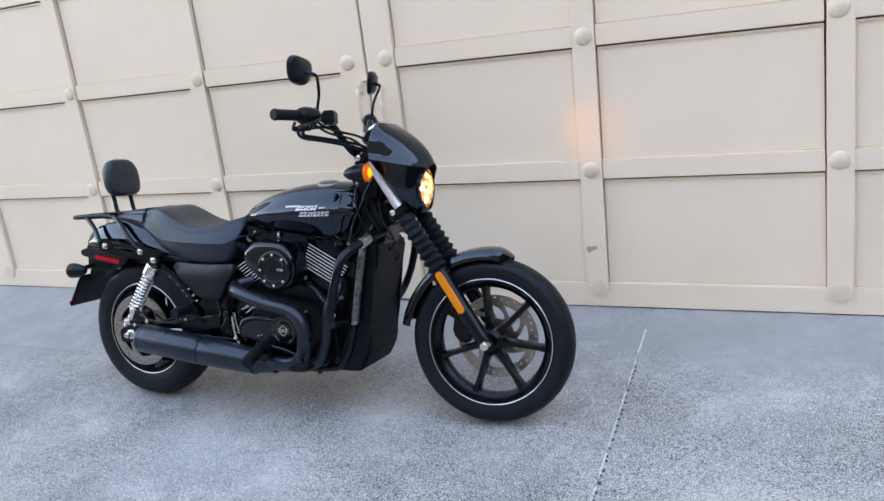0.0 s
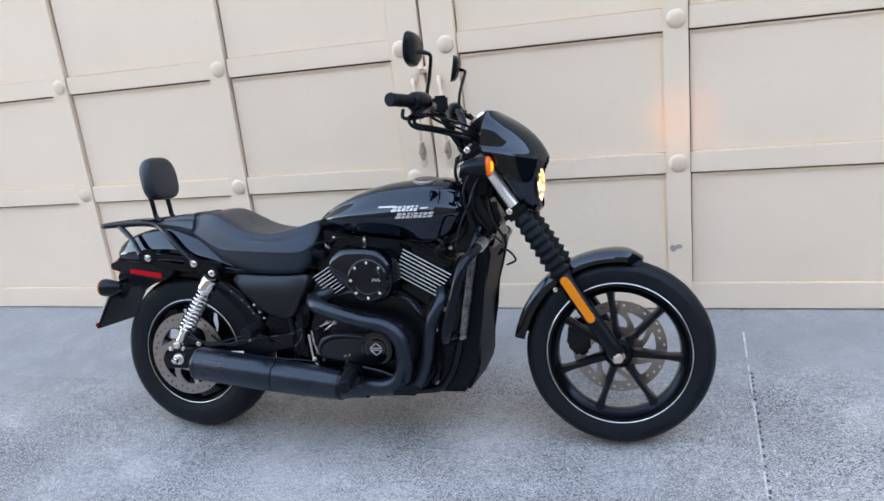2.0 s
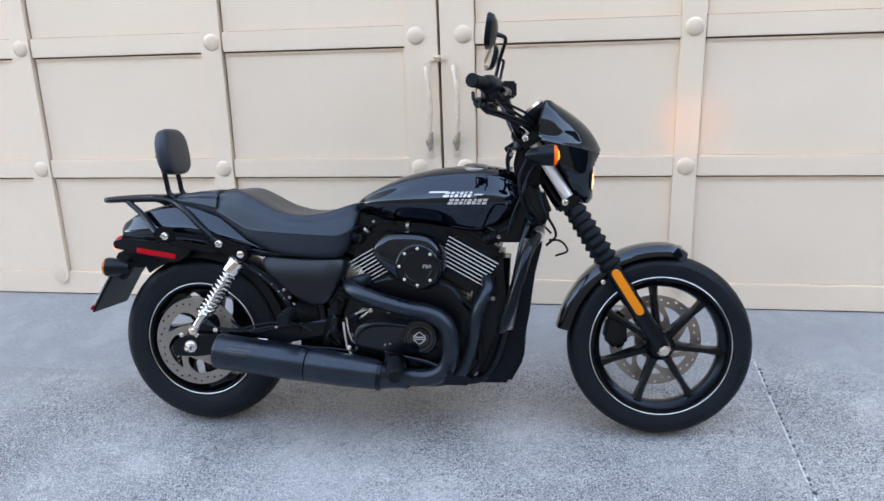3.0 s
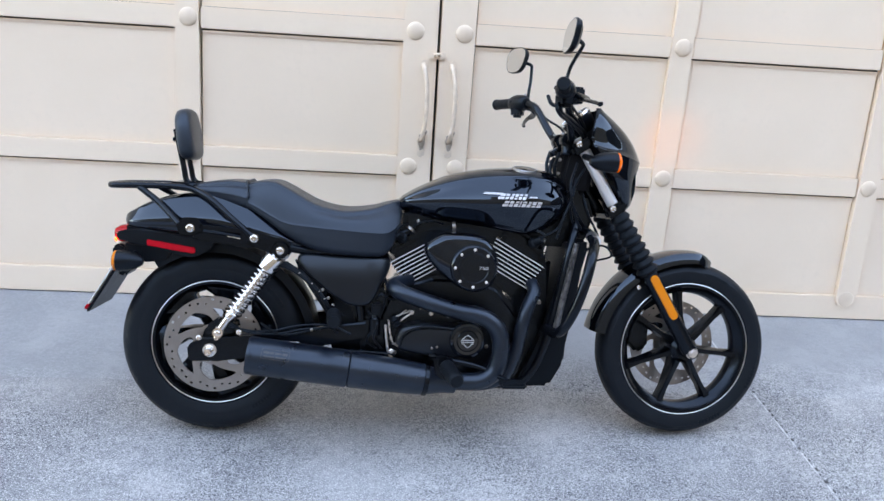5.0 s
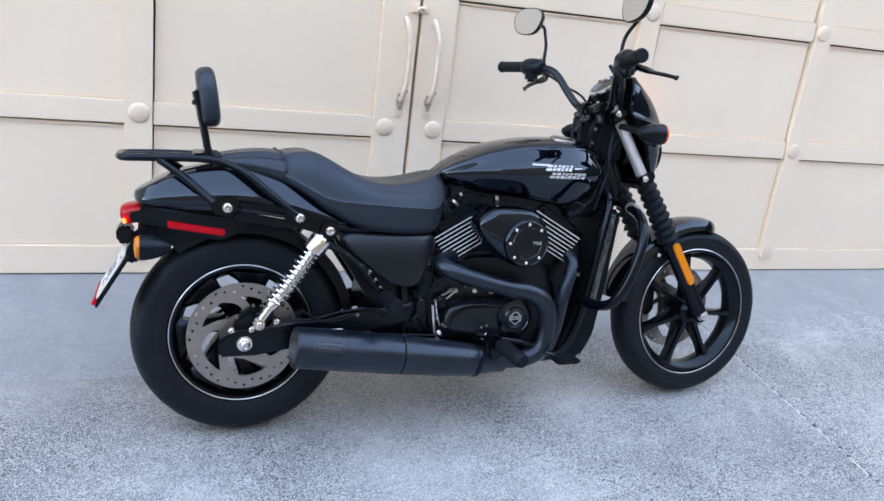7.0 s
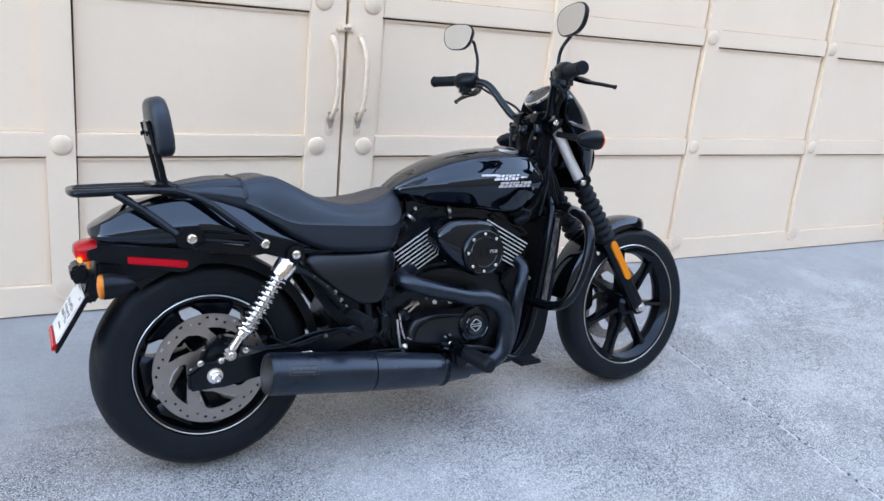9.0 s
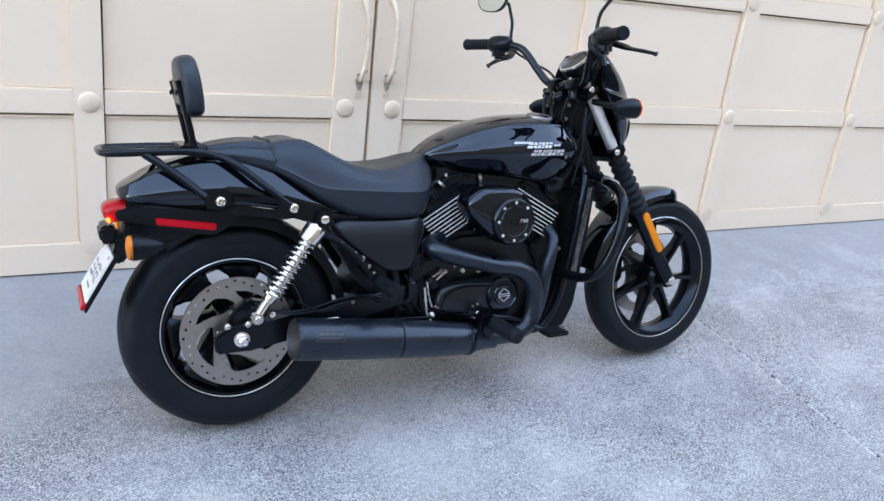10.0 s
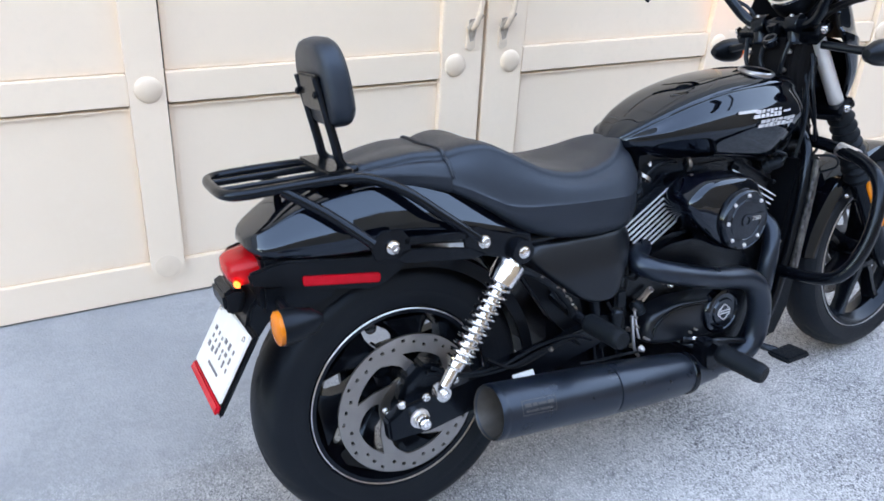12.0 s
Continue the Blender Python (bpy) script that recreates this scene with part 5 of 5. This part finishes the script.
# foot pegs and pedal
def ribbed(a, b):
    """Stations along a peg, close together so that its rubber can be ribbed."""
    a, b = Vector(a), Vector(b)
    return [a.lerp(b, q / 14) for q in range(15)]


for s in (-1, 1):
    peg = add("foot_peg", tube(ribbed((0.708, s * 0.236, 0.279), (0.730, s * 0.346, 0.262)), [0.017] + [0.0238 if q % 2 else 0.0222 for q in range(13)] + [0.019], 18, 1), GRIP, bike, "black rubber foot peg")
    add("peg_mount", prism([(0.672, 0.300), (0.705, 0.306), (0.742, 0.280), (0.738, 0.240), (0.700, 0.222), (0.680, 0.235)], s * 0.185, s * 0.226, 0.008), SATIN, peg)
    add("peg_arm", tube([(0.66, s * 0.11, 0.285), (0.69, s * 0.17, 0.275), (0.718, s * 0.206, 0.268)], [0.018, 0.016, 0.014], 12, 4), SATIN, peg)
    bolt(peg, (0.690, s * 0.182, 0.292), 0.006, 0.006, (0, s, 0.5))
    rp = add("passenger_peg", tube(ribbed((0.368, s * 0.188, 0.419), (0.374, s * 0.292, 0.415)), [0.015] + [0.0212 if q % 2 else 0.0198 for q in range(13)] + [0.0175], 18, 1), GRIP, bike, "folded black passenger peg")
    add("peg_mount", tube([(0.345, s * 0.10, 0.455), (0.356, s * 0.145, 0.432), (0.366, s * 0.192, 0.419)], [0.013, 0.012, 0.010], 10, 3), SATIN, rp)
pedal = add("brake_pedal", tube([(0.665, -0.165, 0.292), (0.72, -0.190, 0.283), (0.80, -0.195, 0.268), (0.86, -0.205, 0.247), (0.895, -0.245, 0.236)], [0.010, 0.008, 0.008, 0.008, 0.009], 10, 4), SATIN, bike)
add("pedal_pad", block((0.868, -0.300, 0.228), (0.945, -0.240, 0.242), 0.005), GRIP, pedal)
add("heel_guard", prism([(0.66, 0.245), (0.70, 0.19), (0.76, 0.195), (0.80, 0.235), (0.74, 0.275), (0.69, 0.29)], -0.165, -0.150, 0.004), SATIN, bike)
stand = add("side_stand", tube([(0.72, 0.12, 0.185), (0.68, 0.19, 0.105), (0.655, 0.235, 0.048)], [0.013, 0.011, 0.010], 12, 4), SATIN, bike)
bm = block((-0.035, -0.02, -0.005), (0.035, 0.02, 0.005), 0.004)
bm.transform(Matrix.Translation((0.652, 0.24, 0.043)) @ Matrix.Rotation(radians(10), 4, "X"))
add("stand_foot", bm, SATIN, stand)

# headlight fairing
secs = []
# the cowl's levels: height, foremost and rearmost x, half width; the crease lies between the two groups
lower = ((0.752, 1.304, 1.285, 0.048), (0.770, 1.318, 1.272, 0.076), (0.800, 1.326, 1.248, 0.100), (0.840, 1.332, 1.220, 0.121), (0.880, 1.342, 1.176, 0.1335), (0.907, 1.346, 1.150, 0.139))
upper = ((0.907, 1.346, 1.150, 0.139), (0.921, 1.340, 1.146, 0.1310), (0.942, 1.330, 1.142, 0.1285), (0.970, 1.312, 1.144, 0.1272), (1.004, 1.282, 1.149, 0.1240), (1.039, 1.239, 1.157, 0.1150), (1.070, 1.190, 1.166, 0.094))


def fairing_shell(inset, thick):
    """The cowl's skin, that far inside its outer face: two fields that meet in a crisp crease rising to the rear."""
    fine = []
    for levels in (lower, upper):
        secs = []
        for z, xf, xr, hw in levels:
            d = xf - xr
            half = [(xf, 0.0), (xf - 0.018 * d / 0.2, 0.33), (xf - 0.055 * d / 0.2, 0.63), (xf - 0.105 * d / 0.2, 0.85), (xf - 0.150 * d / 0.2, 0.955), (xr, 1.0)]
            outer = [(x - inset, (hw - inset) * a, z) for x, a in half]
            inner = [(x - inset - thick, (hw - inset - thick) * a, z) for x, a in half]
            secs.append(outer[::-1] + [(x, -y, z) for x, y, z in outer[1:]] + [(x, -y, z) for x, y, z in inner[:0:-1]] + inner)
        lines = [spline([q[i] for q in secs], 5) for i in range(len(secs[0]))]
        for line in lines:
            for q in line:
                q.z += 0.040 * max(0.0, min(1.0, (1.335 - q.x) / 0.185)) * math.exp(-((q.z - 0.907) / 0.085) ** 2)
        for k in range(1 if fine else 0, len(lines[0])):
            flat_ring = [line[k] for line in lines]
            m = len(flat_ring) // 2
            fine.append(spline(flat_ring[:m], 5) + spline(flat_ring[m:], 5))
    bm = rings(bmesh.new(), fine)
    gone = [f for f in bm.faces if f.calc_center_median().x > 1.24 and math.hypot(f.calc_center_median().y / 0.066, (f.calc_center_median().z - 0.842) / 0.080) < 1]
    bmesh.ops.delete(bm, geom=gone, context="FACES")
    return bm


HC, HW = Vector((1.222, 0, 0.842)), Vector((1, 0, 0.0)).normalized()
fairing = steer("headlight_fairing", fairing_shell(0.0, 0.004), GLOSS, bike, "gloss black headlight fairing", 20)
steer("fairing_liner", fairing_shell(0.0055, 0.002), LINER, fairing, "matt black inner face", 28)
head = steer("headlight", lathe([(0.030, 0.020), (0.078, 0.070), (0.082, 0.078), (0.080, 0.084), (0.074, 0.084), (0.073, 0.074), (0.030, 0.026)], HC, HW, 40), SATIN, bike, "round headlight, lit")
steer("bowl", lathe([(0.0, -0.035), (0.045, -0.028), (0.072, 0.02), (0.0765, 0.066)], HC, HW, 32), SATIN, head)
steer("reflector", lathe([(0.0, 0.030), (0.02, 0.031), (0.034, 0.042), (0.036, 0.036), (0.052, 0.056), (0.054, 0.050), (0.073, 0.078)], HC, HW, 14), BULB_SOFT, head, "warm faceted reflector", 5)
for z, y, r in ((0.034, 0.010, 0.008), (-0.040, 0.004, 0.010), (0.000, -0.030, 0.011), (0.006, 0.026, 0.006), (-0.018, 0.012, 0.006)):
    steer("bulb", knob(r, 0.010, HC + HW * 0.060 + Vector((0, y, z)), HW), BULB, head)
glass = steer("lens", lathe([(0.0735, 0.078), (0.060, 0.088), (0.035, 0.095), (0.0, 0.098)], HC, HW, 40), GLASS, head, "clear glass lens")
glass.visible_shadow = False

# gauge, bars, grips, levers, mirrors
gc, gw = Vector((1.122, -0.012, 1.036)), Vector((-0.62, 0, 0.78)).normalized()
gauge = steer("speedometer", lathe([(0, -0.045), (0.035, -0.045), (0.046, -0.03), (0.052, 0.0), (0.052, 0.012), (0.048, 0.016), (0.046, 0.013)], gc, gw, 36), PLASTIC, bike)
steer("bezel", lathe([(0.046, 0.010), (0.0535, 0.010), (0.0535, 0.017), (0.047, 0.018)], gc, gw, 36, closed=True), CHROME, gauge, "bright gauge rim")
steer("dial", lathe([(0.047, 0.011), (0, 0.0112)], gc, gw, 36), DIAL, gauge, "dark glossy dial face")
for k in range(11):
    a = radians(210 + k * 24)
    q = Vector((0, 0, 1)).rotation_difference(gw)
    p = gc + q @ Vector((0.036 * math.cos(a), 0.036 * math.sin(a), 0.0118))
    steer("dial_tick", knob(0.0016, 0.0006, p, gw, 6), ETCH, gauge)
BY = -0.020


def on_bar(s, x, y, z):
    """A place on the handlebar's left (+1) or right (-1) half; the bar sits a little askew."""
    return (x - s * 0.0095 * y / 0.388, BY + s * y, z + s * 0.0075 * y / 0.388)


half_bar = [(0.946, 0.378, 1.1035), (0.980, 0.28, 1.102), (1.003, 0.228, 1.100), (1.029, 0.172, 1.083), (1.055, 0.125, 1.02), (1.070, 0.098, 0.985), (1.078, 0.070, 0.970), (1.080, 0.03, 0.968)]
bars = [on_bar(1, *q) for q in half_bar] + [on_bar(-1, *q) for q in half_bar[::-1]]
bar = steer("handlebar", tube(bars, 0.0125, 14, 5), SATIN, bike, "satin black handlebar")
for s in (-1, 1):
    pts, radii = [], []
    for q in range(23):
        u = q / 22
        pts.append(on_bar(s, 0.9415 + 0.0365 * u, 0.388 - 0.104 * u, 1.1035 - 0.0012 * u))
        radii.append(0.0165 if q == 0 else 0.0195 if q in (1, 2, 22) else 0.0182 if q % 2 else 0.0172)
    steer("grip", tube(pts, radii, 18, 1), GRIP, bar, "ribbed rubber grip")
    drum = [on_bar(s, 0.978 + 0.030 * q, 0.290 - 0.078 * q, 1.1018 - 0.001 * q) for q in (0.0, 0.08, 0.25, 0.5, 0.75, 0.92, 1.0)]
    switch = steer("switch_housing", tube(drum, [0.019, 0.025, 0.029, 0.030, 0.028, 0.024, 0.017], 18, 3), PLASTIC, bar)
    low = block((-0.022, -0.024, -0.030), (0.020, 0.024, 0.012), 0.009)
    low.transform(Matrix.Translation(on_bar(s, 0.990, 0.256, 1.082)) @ Matrix.Rotation(radians(-s * 24), 4, "Z"))
    steer("switch_box", low, PLASTIC, switch)
    steer("clamp_bolt", knob(0.0045, 0.006, on_bar(s, 1.004, 0.222, 1.126), (0, 0, 1), 10), STEEL, switch)
    steer("switch", knob(0.006, 0.006, on_bar(s, 0.965, 0.252, 1.106), (-1, 0, 0.4), 10), GRIP, switch)
    steer("lever", tube([(1.018, BY + s * 0.232, 1.092), (1.042, BY + s * 0.258, 1.080), (1.047, BY + s * 0.296, 1.069), (1.040, BY + s * 0.322, 1.063), (1.040, BY + s * 0.372, 1.054), (1.045, BY + s * 0.408, 1.046), (1.047, BY + s * 0.416, 1.044)], [0.010, 0.012, 0.011, 0.0075, 0.007, 0.0065, 0.009], 10, 4, flat=0.75), SATIN, bar, "black hand lever")
    steer("lever_mount", tube([on_bar(s, 0.998, 0.218, 1.098), (1.032, BY + s * 0.232, 1.090)], [0.018, 0.013], 12, 1), SATIN, bar)
for s, stem, turn in ((-1, [(1.010, -0.228, 1.092), (1.013, -0.228, 1.130), (1.022, -0.230, 1.168), (1.034, -0.254, 1.202), (1.041, -0.275, 1.222), (1.034, -0.286, 1.230), (1.008, -0.298, 1.236)], -3),
                      (1, [(1.008, 0.204, 1.100), (1.011, 0.205, 1.138), (1.018, 0.211, 1.178), (1.026, 0.236, 1.218), (1.029, 0.249, 1.240), (1.020, 0.256, 1.248), (0.992, 0.268, 1.256)], 16)):
    mirror = steer("mirror", tube(stem, [0.007, 0.0055, 0.0055, 0.0055, 0.0055, 0.006, 0.008], 10, 4), SATIN, bike, "black rear-view mirror on a stalk")
    rim_pts = []
    for a in range(48):
        t = 2 * math.pi * a / 48
        c, q = math.cos(t), math.sin(t)
        y, z = math.copysign(abs(c) ** 0.72, c) * (0.064 if s < 0 else 0.066), math.copysign(abs(q) ** 0.78, q) * 0.046
        rim_pts.append((y * (1 + 3.2 * z) - s * 0.10 * z, z + s * 0.10 * y))
    centre = (0.994, -0.307, 1.241) if s < 0 else (0.979, 0.275, 1.260)
    place = Matrix.Translation(centre) @ Matrix.Rotation(radians(turn), 4, "Z") @ Matrix.Rotation(radians(9), 4, "Y")
    bm = rings(bmesh.new(), [[Vector((d, y * k, z * k)) for y, z in rim_pts] for d, k in ((0.024, 0.35), (0.021, 0.65), (0.012, 0.92), (0.0, 1.0), (-0.004, 0.985), (-0.004, 0.93))])
    bm.transform(place)
    steer("shell", bm, PLASTIC, mirror)
    bm = rings(bmesh.new(), [[Vector((d, y * 0.93, z * 0.93)) for y, z in rim_pts] for d in (-0.0035, -0.0048)])
    bm.transform(place)
    steer("mirror_glass", bm, MIRROR, mirror, "mirror glass")
res = block((-0.022, -0.030, -0.024), (0.022, 0.030, 0.024), 0.006)
res.transform(Matrix.Translation((1.045, -0.206, 1.090)) @ Matrix.Rotation(radians(14), 4, "Z"))
steer("brake_reservoir", res, PLASTIC, bar)
for y in (-0.046, 0.046):
    riser = steer("riser", lathe([(0, 0), (0.019, 0), (0.0205, 0.006), (0.018, 0.012), (0.018, 0.036), (0, 0.036)], (1.080, y + BY * 0.5, 0.922), (0, 0, 1), 20), SATIN, bar)
    steer("bar_clamp", lathe([(0.0122, -0.017), (0.0225, -0.017), (0.024, -0.013), (0.024, 0.013), (0.0225, 0.017), (0.0122, 0.017)], (1.080, y + BY * 0.5, 0.968), (0, 1, 0), 24, closed=True), SATIN, riser)
    for dx in (-0.0165, 0.0165):
        steer("clamp_bolt", knob(0.0045, 0.006, (1.080 + dx, y + BY * 0.5, 0.986), (0, 0, 1), 10), STEEL, riser)
key = steer("ignition_switch", lathe([(0, 0), (0.020, 0), (0.020, 0.014), (0.0165, 0.018), (0.0155, 0.015), (0, 0.015)], (1.058, -0.012, 0.925), (-0.55, 0, 0.83), 24), SATIN, bike, "round ignition switch")
steer("key_ring", lathe([(0.0125, 0.0155), (0.0155, 0.0155), (0.0155, 0.0178), (0.0125, 0.0178)], (1.058, -0.012, 0.925), (-0.55, 0, 0.83), 24, closed=True), STEEL, key)
for y, z in ((-0.062, 0.905), (0.050, 0.902), (-0.050, 0.862), (0.042, 0.848), (-0.058, 0.820)):
    steer("bolt", knob(0.0058, 0.009, (1.060, y, z), (-0.9, -0.2, 0.35), 10), STEEL, bike)
steer("steering_stem", tube([FA + UPF * 0.52 + Vector((-0.035, 0, 0)), FA + UPF * 0.80 + Vector((-0.035, 0, 0))], 0.020, 16, 1), SATIN, bike)
add("horn_cover", prism([(1.10, 0.80), (1.16, 0.80), (1.19, 0.72), (1.14, 0.68), (1.09, 0.70)], -0.06, 0.06, 0.012), ENGINE, bike)

add("engine_front", prism([(0.94, 0.60), (1.055, 0.60), (1.045, 0.42), (1.02, 0.30), (0.99, 0.20), (0.90, 0.20), (0.93, 0.40)], -0.072, 0.080, 0.02), ENGINE, bike)
add("neck_cover", prism([(1.02, 0.80), (1.13, 0.83), (1.178, 0.72), (1.15, 0.63), (1.00, 0.63)], -0.072, 0.072, 0.014), ENGINE, bike)
add("ignition_cover", prism([(1.082, 0.955), (1.150, 0.950), (1.170, 0.880), (1.160, 0.800), (1.075, 0.795), (1.062, 0.860)], -0.078, 0.070, 0.016, segments=3), LINER, bike)
add("relay_box", block((1.040, -0.062, 0.730), (1.120, 0.055, 0.800), 0.010), LINER, bike)
add("frame_spine", block((0.57, -0.085, 0.655), (1.06, 0.085, 0.735), 0.015), ENGINE, bike)

# cables and hoses
cables = [
    [(1.056, -0.066, 0.930), (1.046, -0.060, 0.890), (1.052, -0.052, 0.850), (1.066, -0.060, 0.800)],
    [(1.060, 0.010, 0.915), (1.046, 0.004, 0.885), (1.048, -0.012, 0.850), (1.060, -0.020, 0.805)],
    [(1.056, 0.056, 0.935), (1.044, 0.046, 0.890), (1.050, 0.034, 0.845), (1.064, 0.026, 0.800)],
    [(1.005, -0.270, 1.075), (0.985, -0.290, 1.062), (0.985, -0.296, 1.045), (1.000, -0.285, 1.030), (1.028, -0.240, 1.022), (1.067, -0.180, 1.008), (1.114, -0.110, 0.985), (1.14, -0.06, 0.94)],
    [(1.020, -0.262, 1.072), (0.998, -0.285, 1.055), (1.000, -0.285, 1.040), (1.018, -0.262, 1.034), (1.045, -0.222, 1.026), (1.080, -0.165, 1.014), (1.120, -0.105, 0.996), (1.15, -0.06, 0.95)],
    [(0.960, -0.275, 1.085), (0.966, -0.296, 1.062), (0.990, -0.284, 1.058), (1.030, -0.240, 1.066), (1.050, -0.205, 1.062)],
    [(1.02, -0.24, 1.085), (1.06, -0.20, 1.055), (1.11, -0.11, 1.03), (1.14, -0.05, 0.99), (1.13, -0.03, 0.90)],
    [(1.01, -0.26, 1.085), (1.05, -0.21, 1.045), (1.10, -0.12, 1.015), (1.13, -0.07, 0.94), (1.11, -0.07, 0.82), (1.08, -0.08, 0.74)],
    [(1.03, 0.24, 1.085), (1.07, 0.18, 1.045), (1.11, 0.10, 1.00), (1.13, 0.06, 0.90), (1.10, 0.06, 0.80)],
    [(1.11, -0.09, 0.90), (1.085, -0.12, 0.83), (1.10, -0.125, 0.75), (1.13, -0.11, 0.69)],
    [(1.12, -0.06, 0.88), (1.10, -0.10, 0.80), (1.07, -0.12, 0.73), (1.05, -0.12, 0.66)],
    [(1.14, -0.05, 0.82), (1.16, -0.075, 0.74), (1.20, -0.07, 0.66), (1.17, -0.05, 0.62)],
    [(0.03, -0.12, 0.365), (0.10, -0.135, 0.350), (0.18, -0.150, 0.352), (0.27, -0.150, 0.372), (0.36, -0.145, 0.372), (0.42, -0.14, 0.345)],
    [(0.04, -0.12, 0.375), (0.11, -0.140, 0.345), (0.20, -0.152, 0.345), (0.29, -0.150, 0.362), (0.38, -0.14, 0.362), (0.45, -0.13, 0.33)],
    [(0.22, -0.145, 0.565), (0.28, -0.150, 0.525), (0.32, -0.148, 0.47), (0.365, -0.142, 0.42), (0.40, -0.13, 0.40)],
    [(0.47, -0.13, 0.42), (0.49, -0.14, 0.37), (0.47, -0.145, 0.33), (0.50, -0.13, 0.30)],
    [(1.150, -0.075, 0.900), (1.118, -0.085, 0.850), (1.095, -0.095, 0.790), (1.105, -0.090, 0.720), (1.130, -0.075, 0.680)],
    [(1.140, -0.060, 0.870), (1.105, -0.075, 0.820), (1.110, -0.085, 0.760), (1.150, -0.080, 0.700), (1.185, -0.060, 0.660)],
    [(1.125, -0.050, 0.850), (1.085, -0.070, 0.800), (1.080, -0.080, 0.740), (1.060, -0.085, 0.690), (1.020, -0.085, 0.665)],
    [(1.180, -0.065, 0.640), (1.215, -0.110, 0.640), (1.235, -0.105, 0.610), (1.200, -0.070, 0.590)],
    [(0.590, -0.085, 0.655), (0.615, -0.098, 0.690), (0.660, -0.098, 0.700), (0.70, -0.080, 0.690)],
    [(0.490, -0.140, 0.402), (0.500, -0.150, 0.375), (0.490, -0.152, 0.340), (0.515, -0.146, 0.305)],
    [(0.385, -0.148, 0.300), (0.430, -0.152, 0.296), (0.480, -0.152, 0.294), (0.558, -0.155, 0.288)],
    [(0.488, -0.125, 0.448), (0.510, -0.130, 0.470), (0.545, -0.128, 0.455), (0.575, -0.120, 0.470)],
    [(0.148, -0.150, 0.377), (0.190, -0.152, 0.350), (0.232, -0.152, 0.343), (0.31, -0.150, 0.360), (0.355, -0.150, 0.368), (0.380, -0.148, 0.350)],
    [(0.215, -0.168, 0.566), (0.249, -0.171, 0.546), (0.305, -0.172, 0.502), (0.340, -0.170, 0.455), (0.358, -0.168, 0.430)],
    [(0.50, -0.12, 0.56), (0.525, -0.125, 0.50), (0.52, -0.13, 0.44), (0.50, -0.13, 0.38)],
]
for k, c in enumerate(cables):
    add("cable", tube(c, 0.0055 if k < 6 else 0.0034 if k in (12, 13, 14) or 17 <= k < 23 else 0.0042, 8, 6), PLASTIC if k != 14 else RUBBER, bike)
hose = add("brake_hose", tube([(0.205, -0.166, 0.560), (0.255, -0.169, 0.538), (0.308, -0.170, 0.494), (0.340, -0.168, 0.452), (0.352, -0.160, 0.425)], 0.0072, 10, 6), RUBBER, bike, "black hose with bright dots")
# a row of small steel dots along the hose
for c in ((0.262, -0.176, 0.536), (0.300, -0.177, 0.506), (0.322, -0.177, 0.482), (0.338, -0.176, 0.460)):
    add("steel_dot", knob(0.0022, 0.0055, c, (0.5, -0.8, 0.3), 8), STEEL, hose)
for p, q, r in (((0.40, 0.45), (0.47, 0.52), 0.05), ((0.44, 0.30), (0.52, 0.40), 0.06), ((0.47, 0.42), (0.53, 0.49), 0.05)):
    add("bracket", block((p[0], -0.13, p[1]), (q[0], -0.03, q[1]), 0.012), ENGINE, bike)
add("brake_master", lathe([(0, 0), (0.017, 0), (0.017, 0.05), (0.012, 0.055), (0.008, 0.08), (0, 0.08)], (0.492, -0.135, 0.345), (0, 0, 1), 18), ENGINE, bike)
for c in ((0.330, -0.153, 0.487), (0.348, -0.152, 0.462), (0.362, -0.152, 0.440), (0.300, -0.154, 0.363)):
    add("steel_dot", knob(0.0052, 0.008, c, (0.5, -0.3, -0.8), 8), STEEL, bike)
bm = block((0.214, -0.001, -0.014), (0.266, 0.001, 0.014), 0)
bm.transform(Matrix.Translation((0, -0.150, 0.304)) @ Matrix.Rotation(radians(-32), 4, "X") @ Matrix.Rotation(radians(-4), 4, "Y"))
add("warning_label", bm, PLATE, bike, "small white warning label")
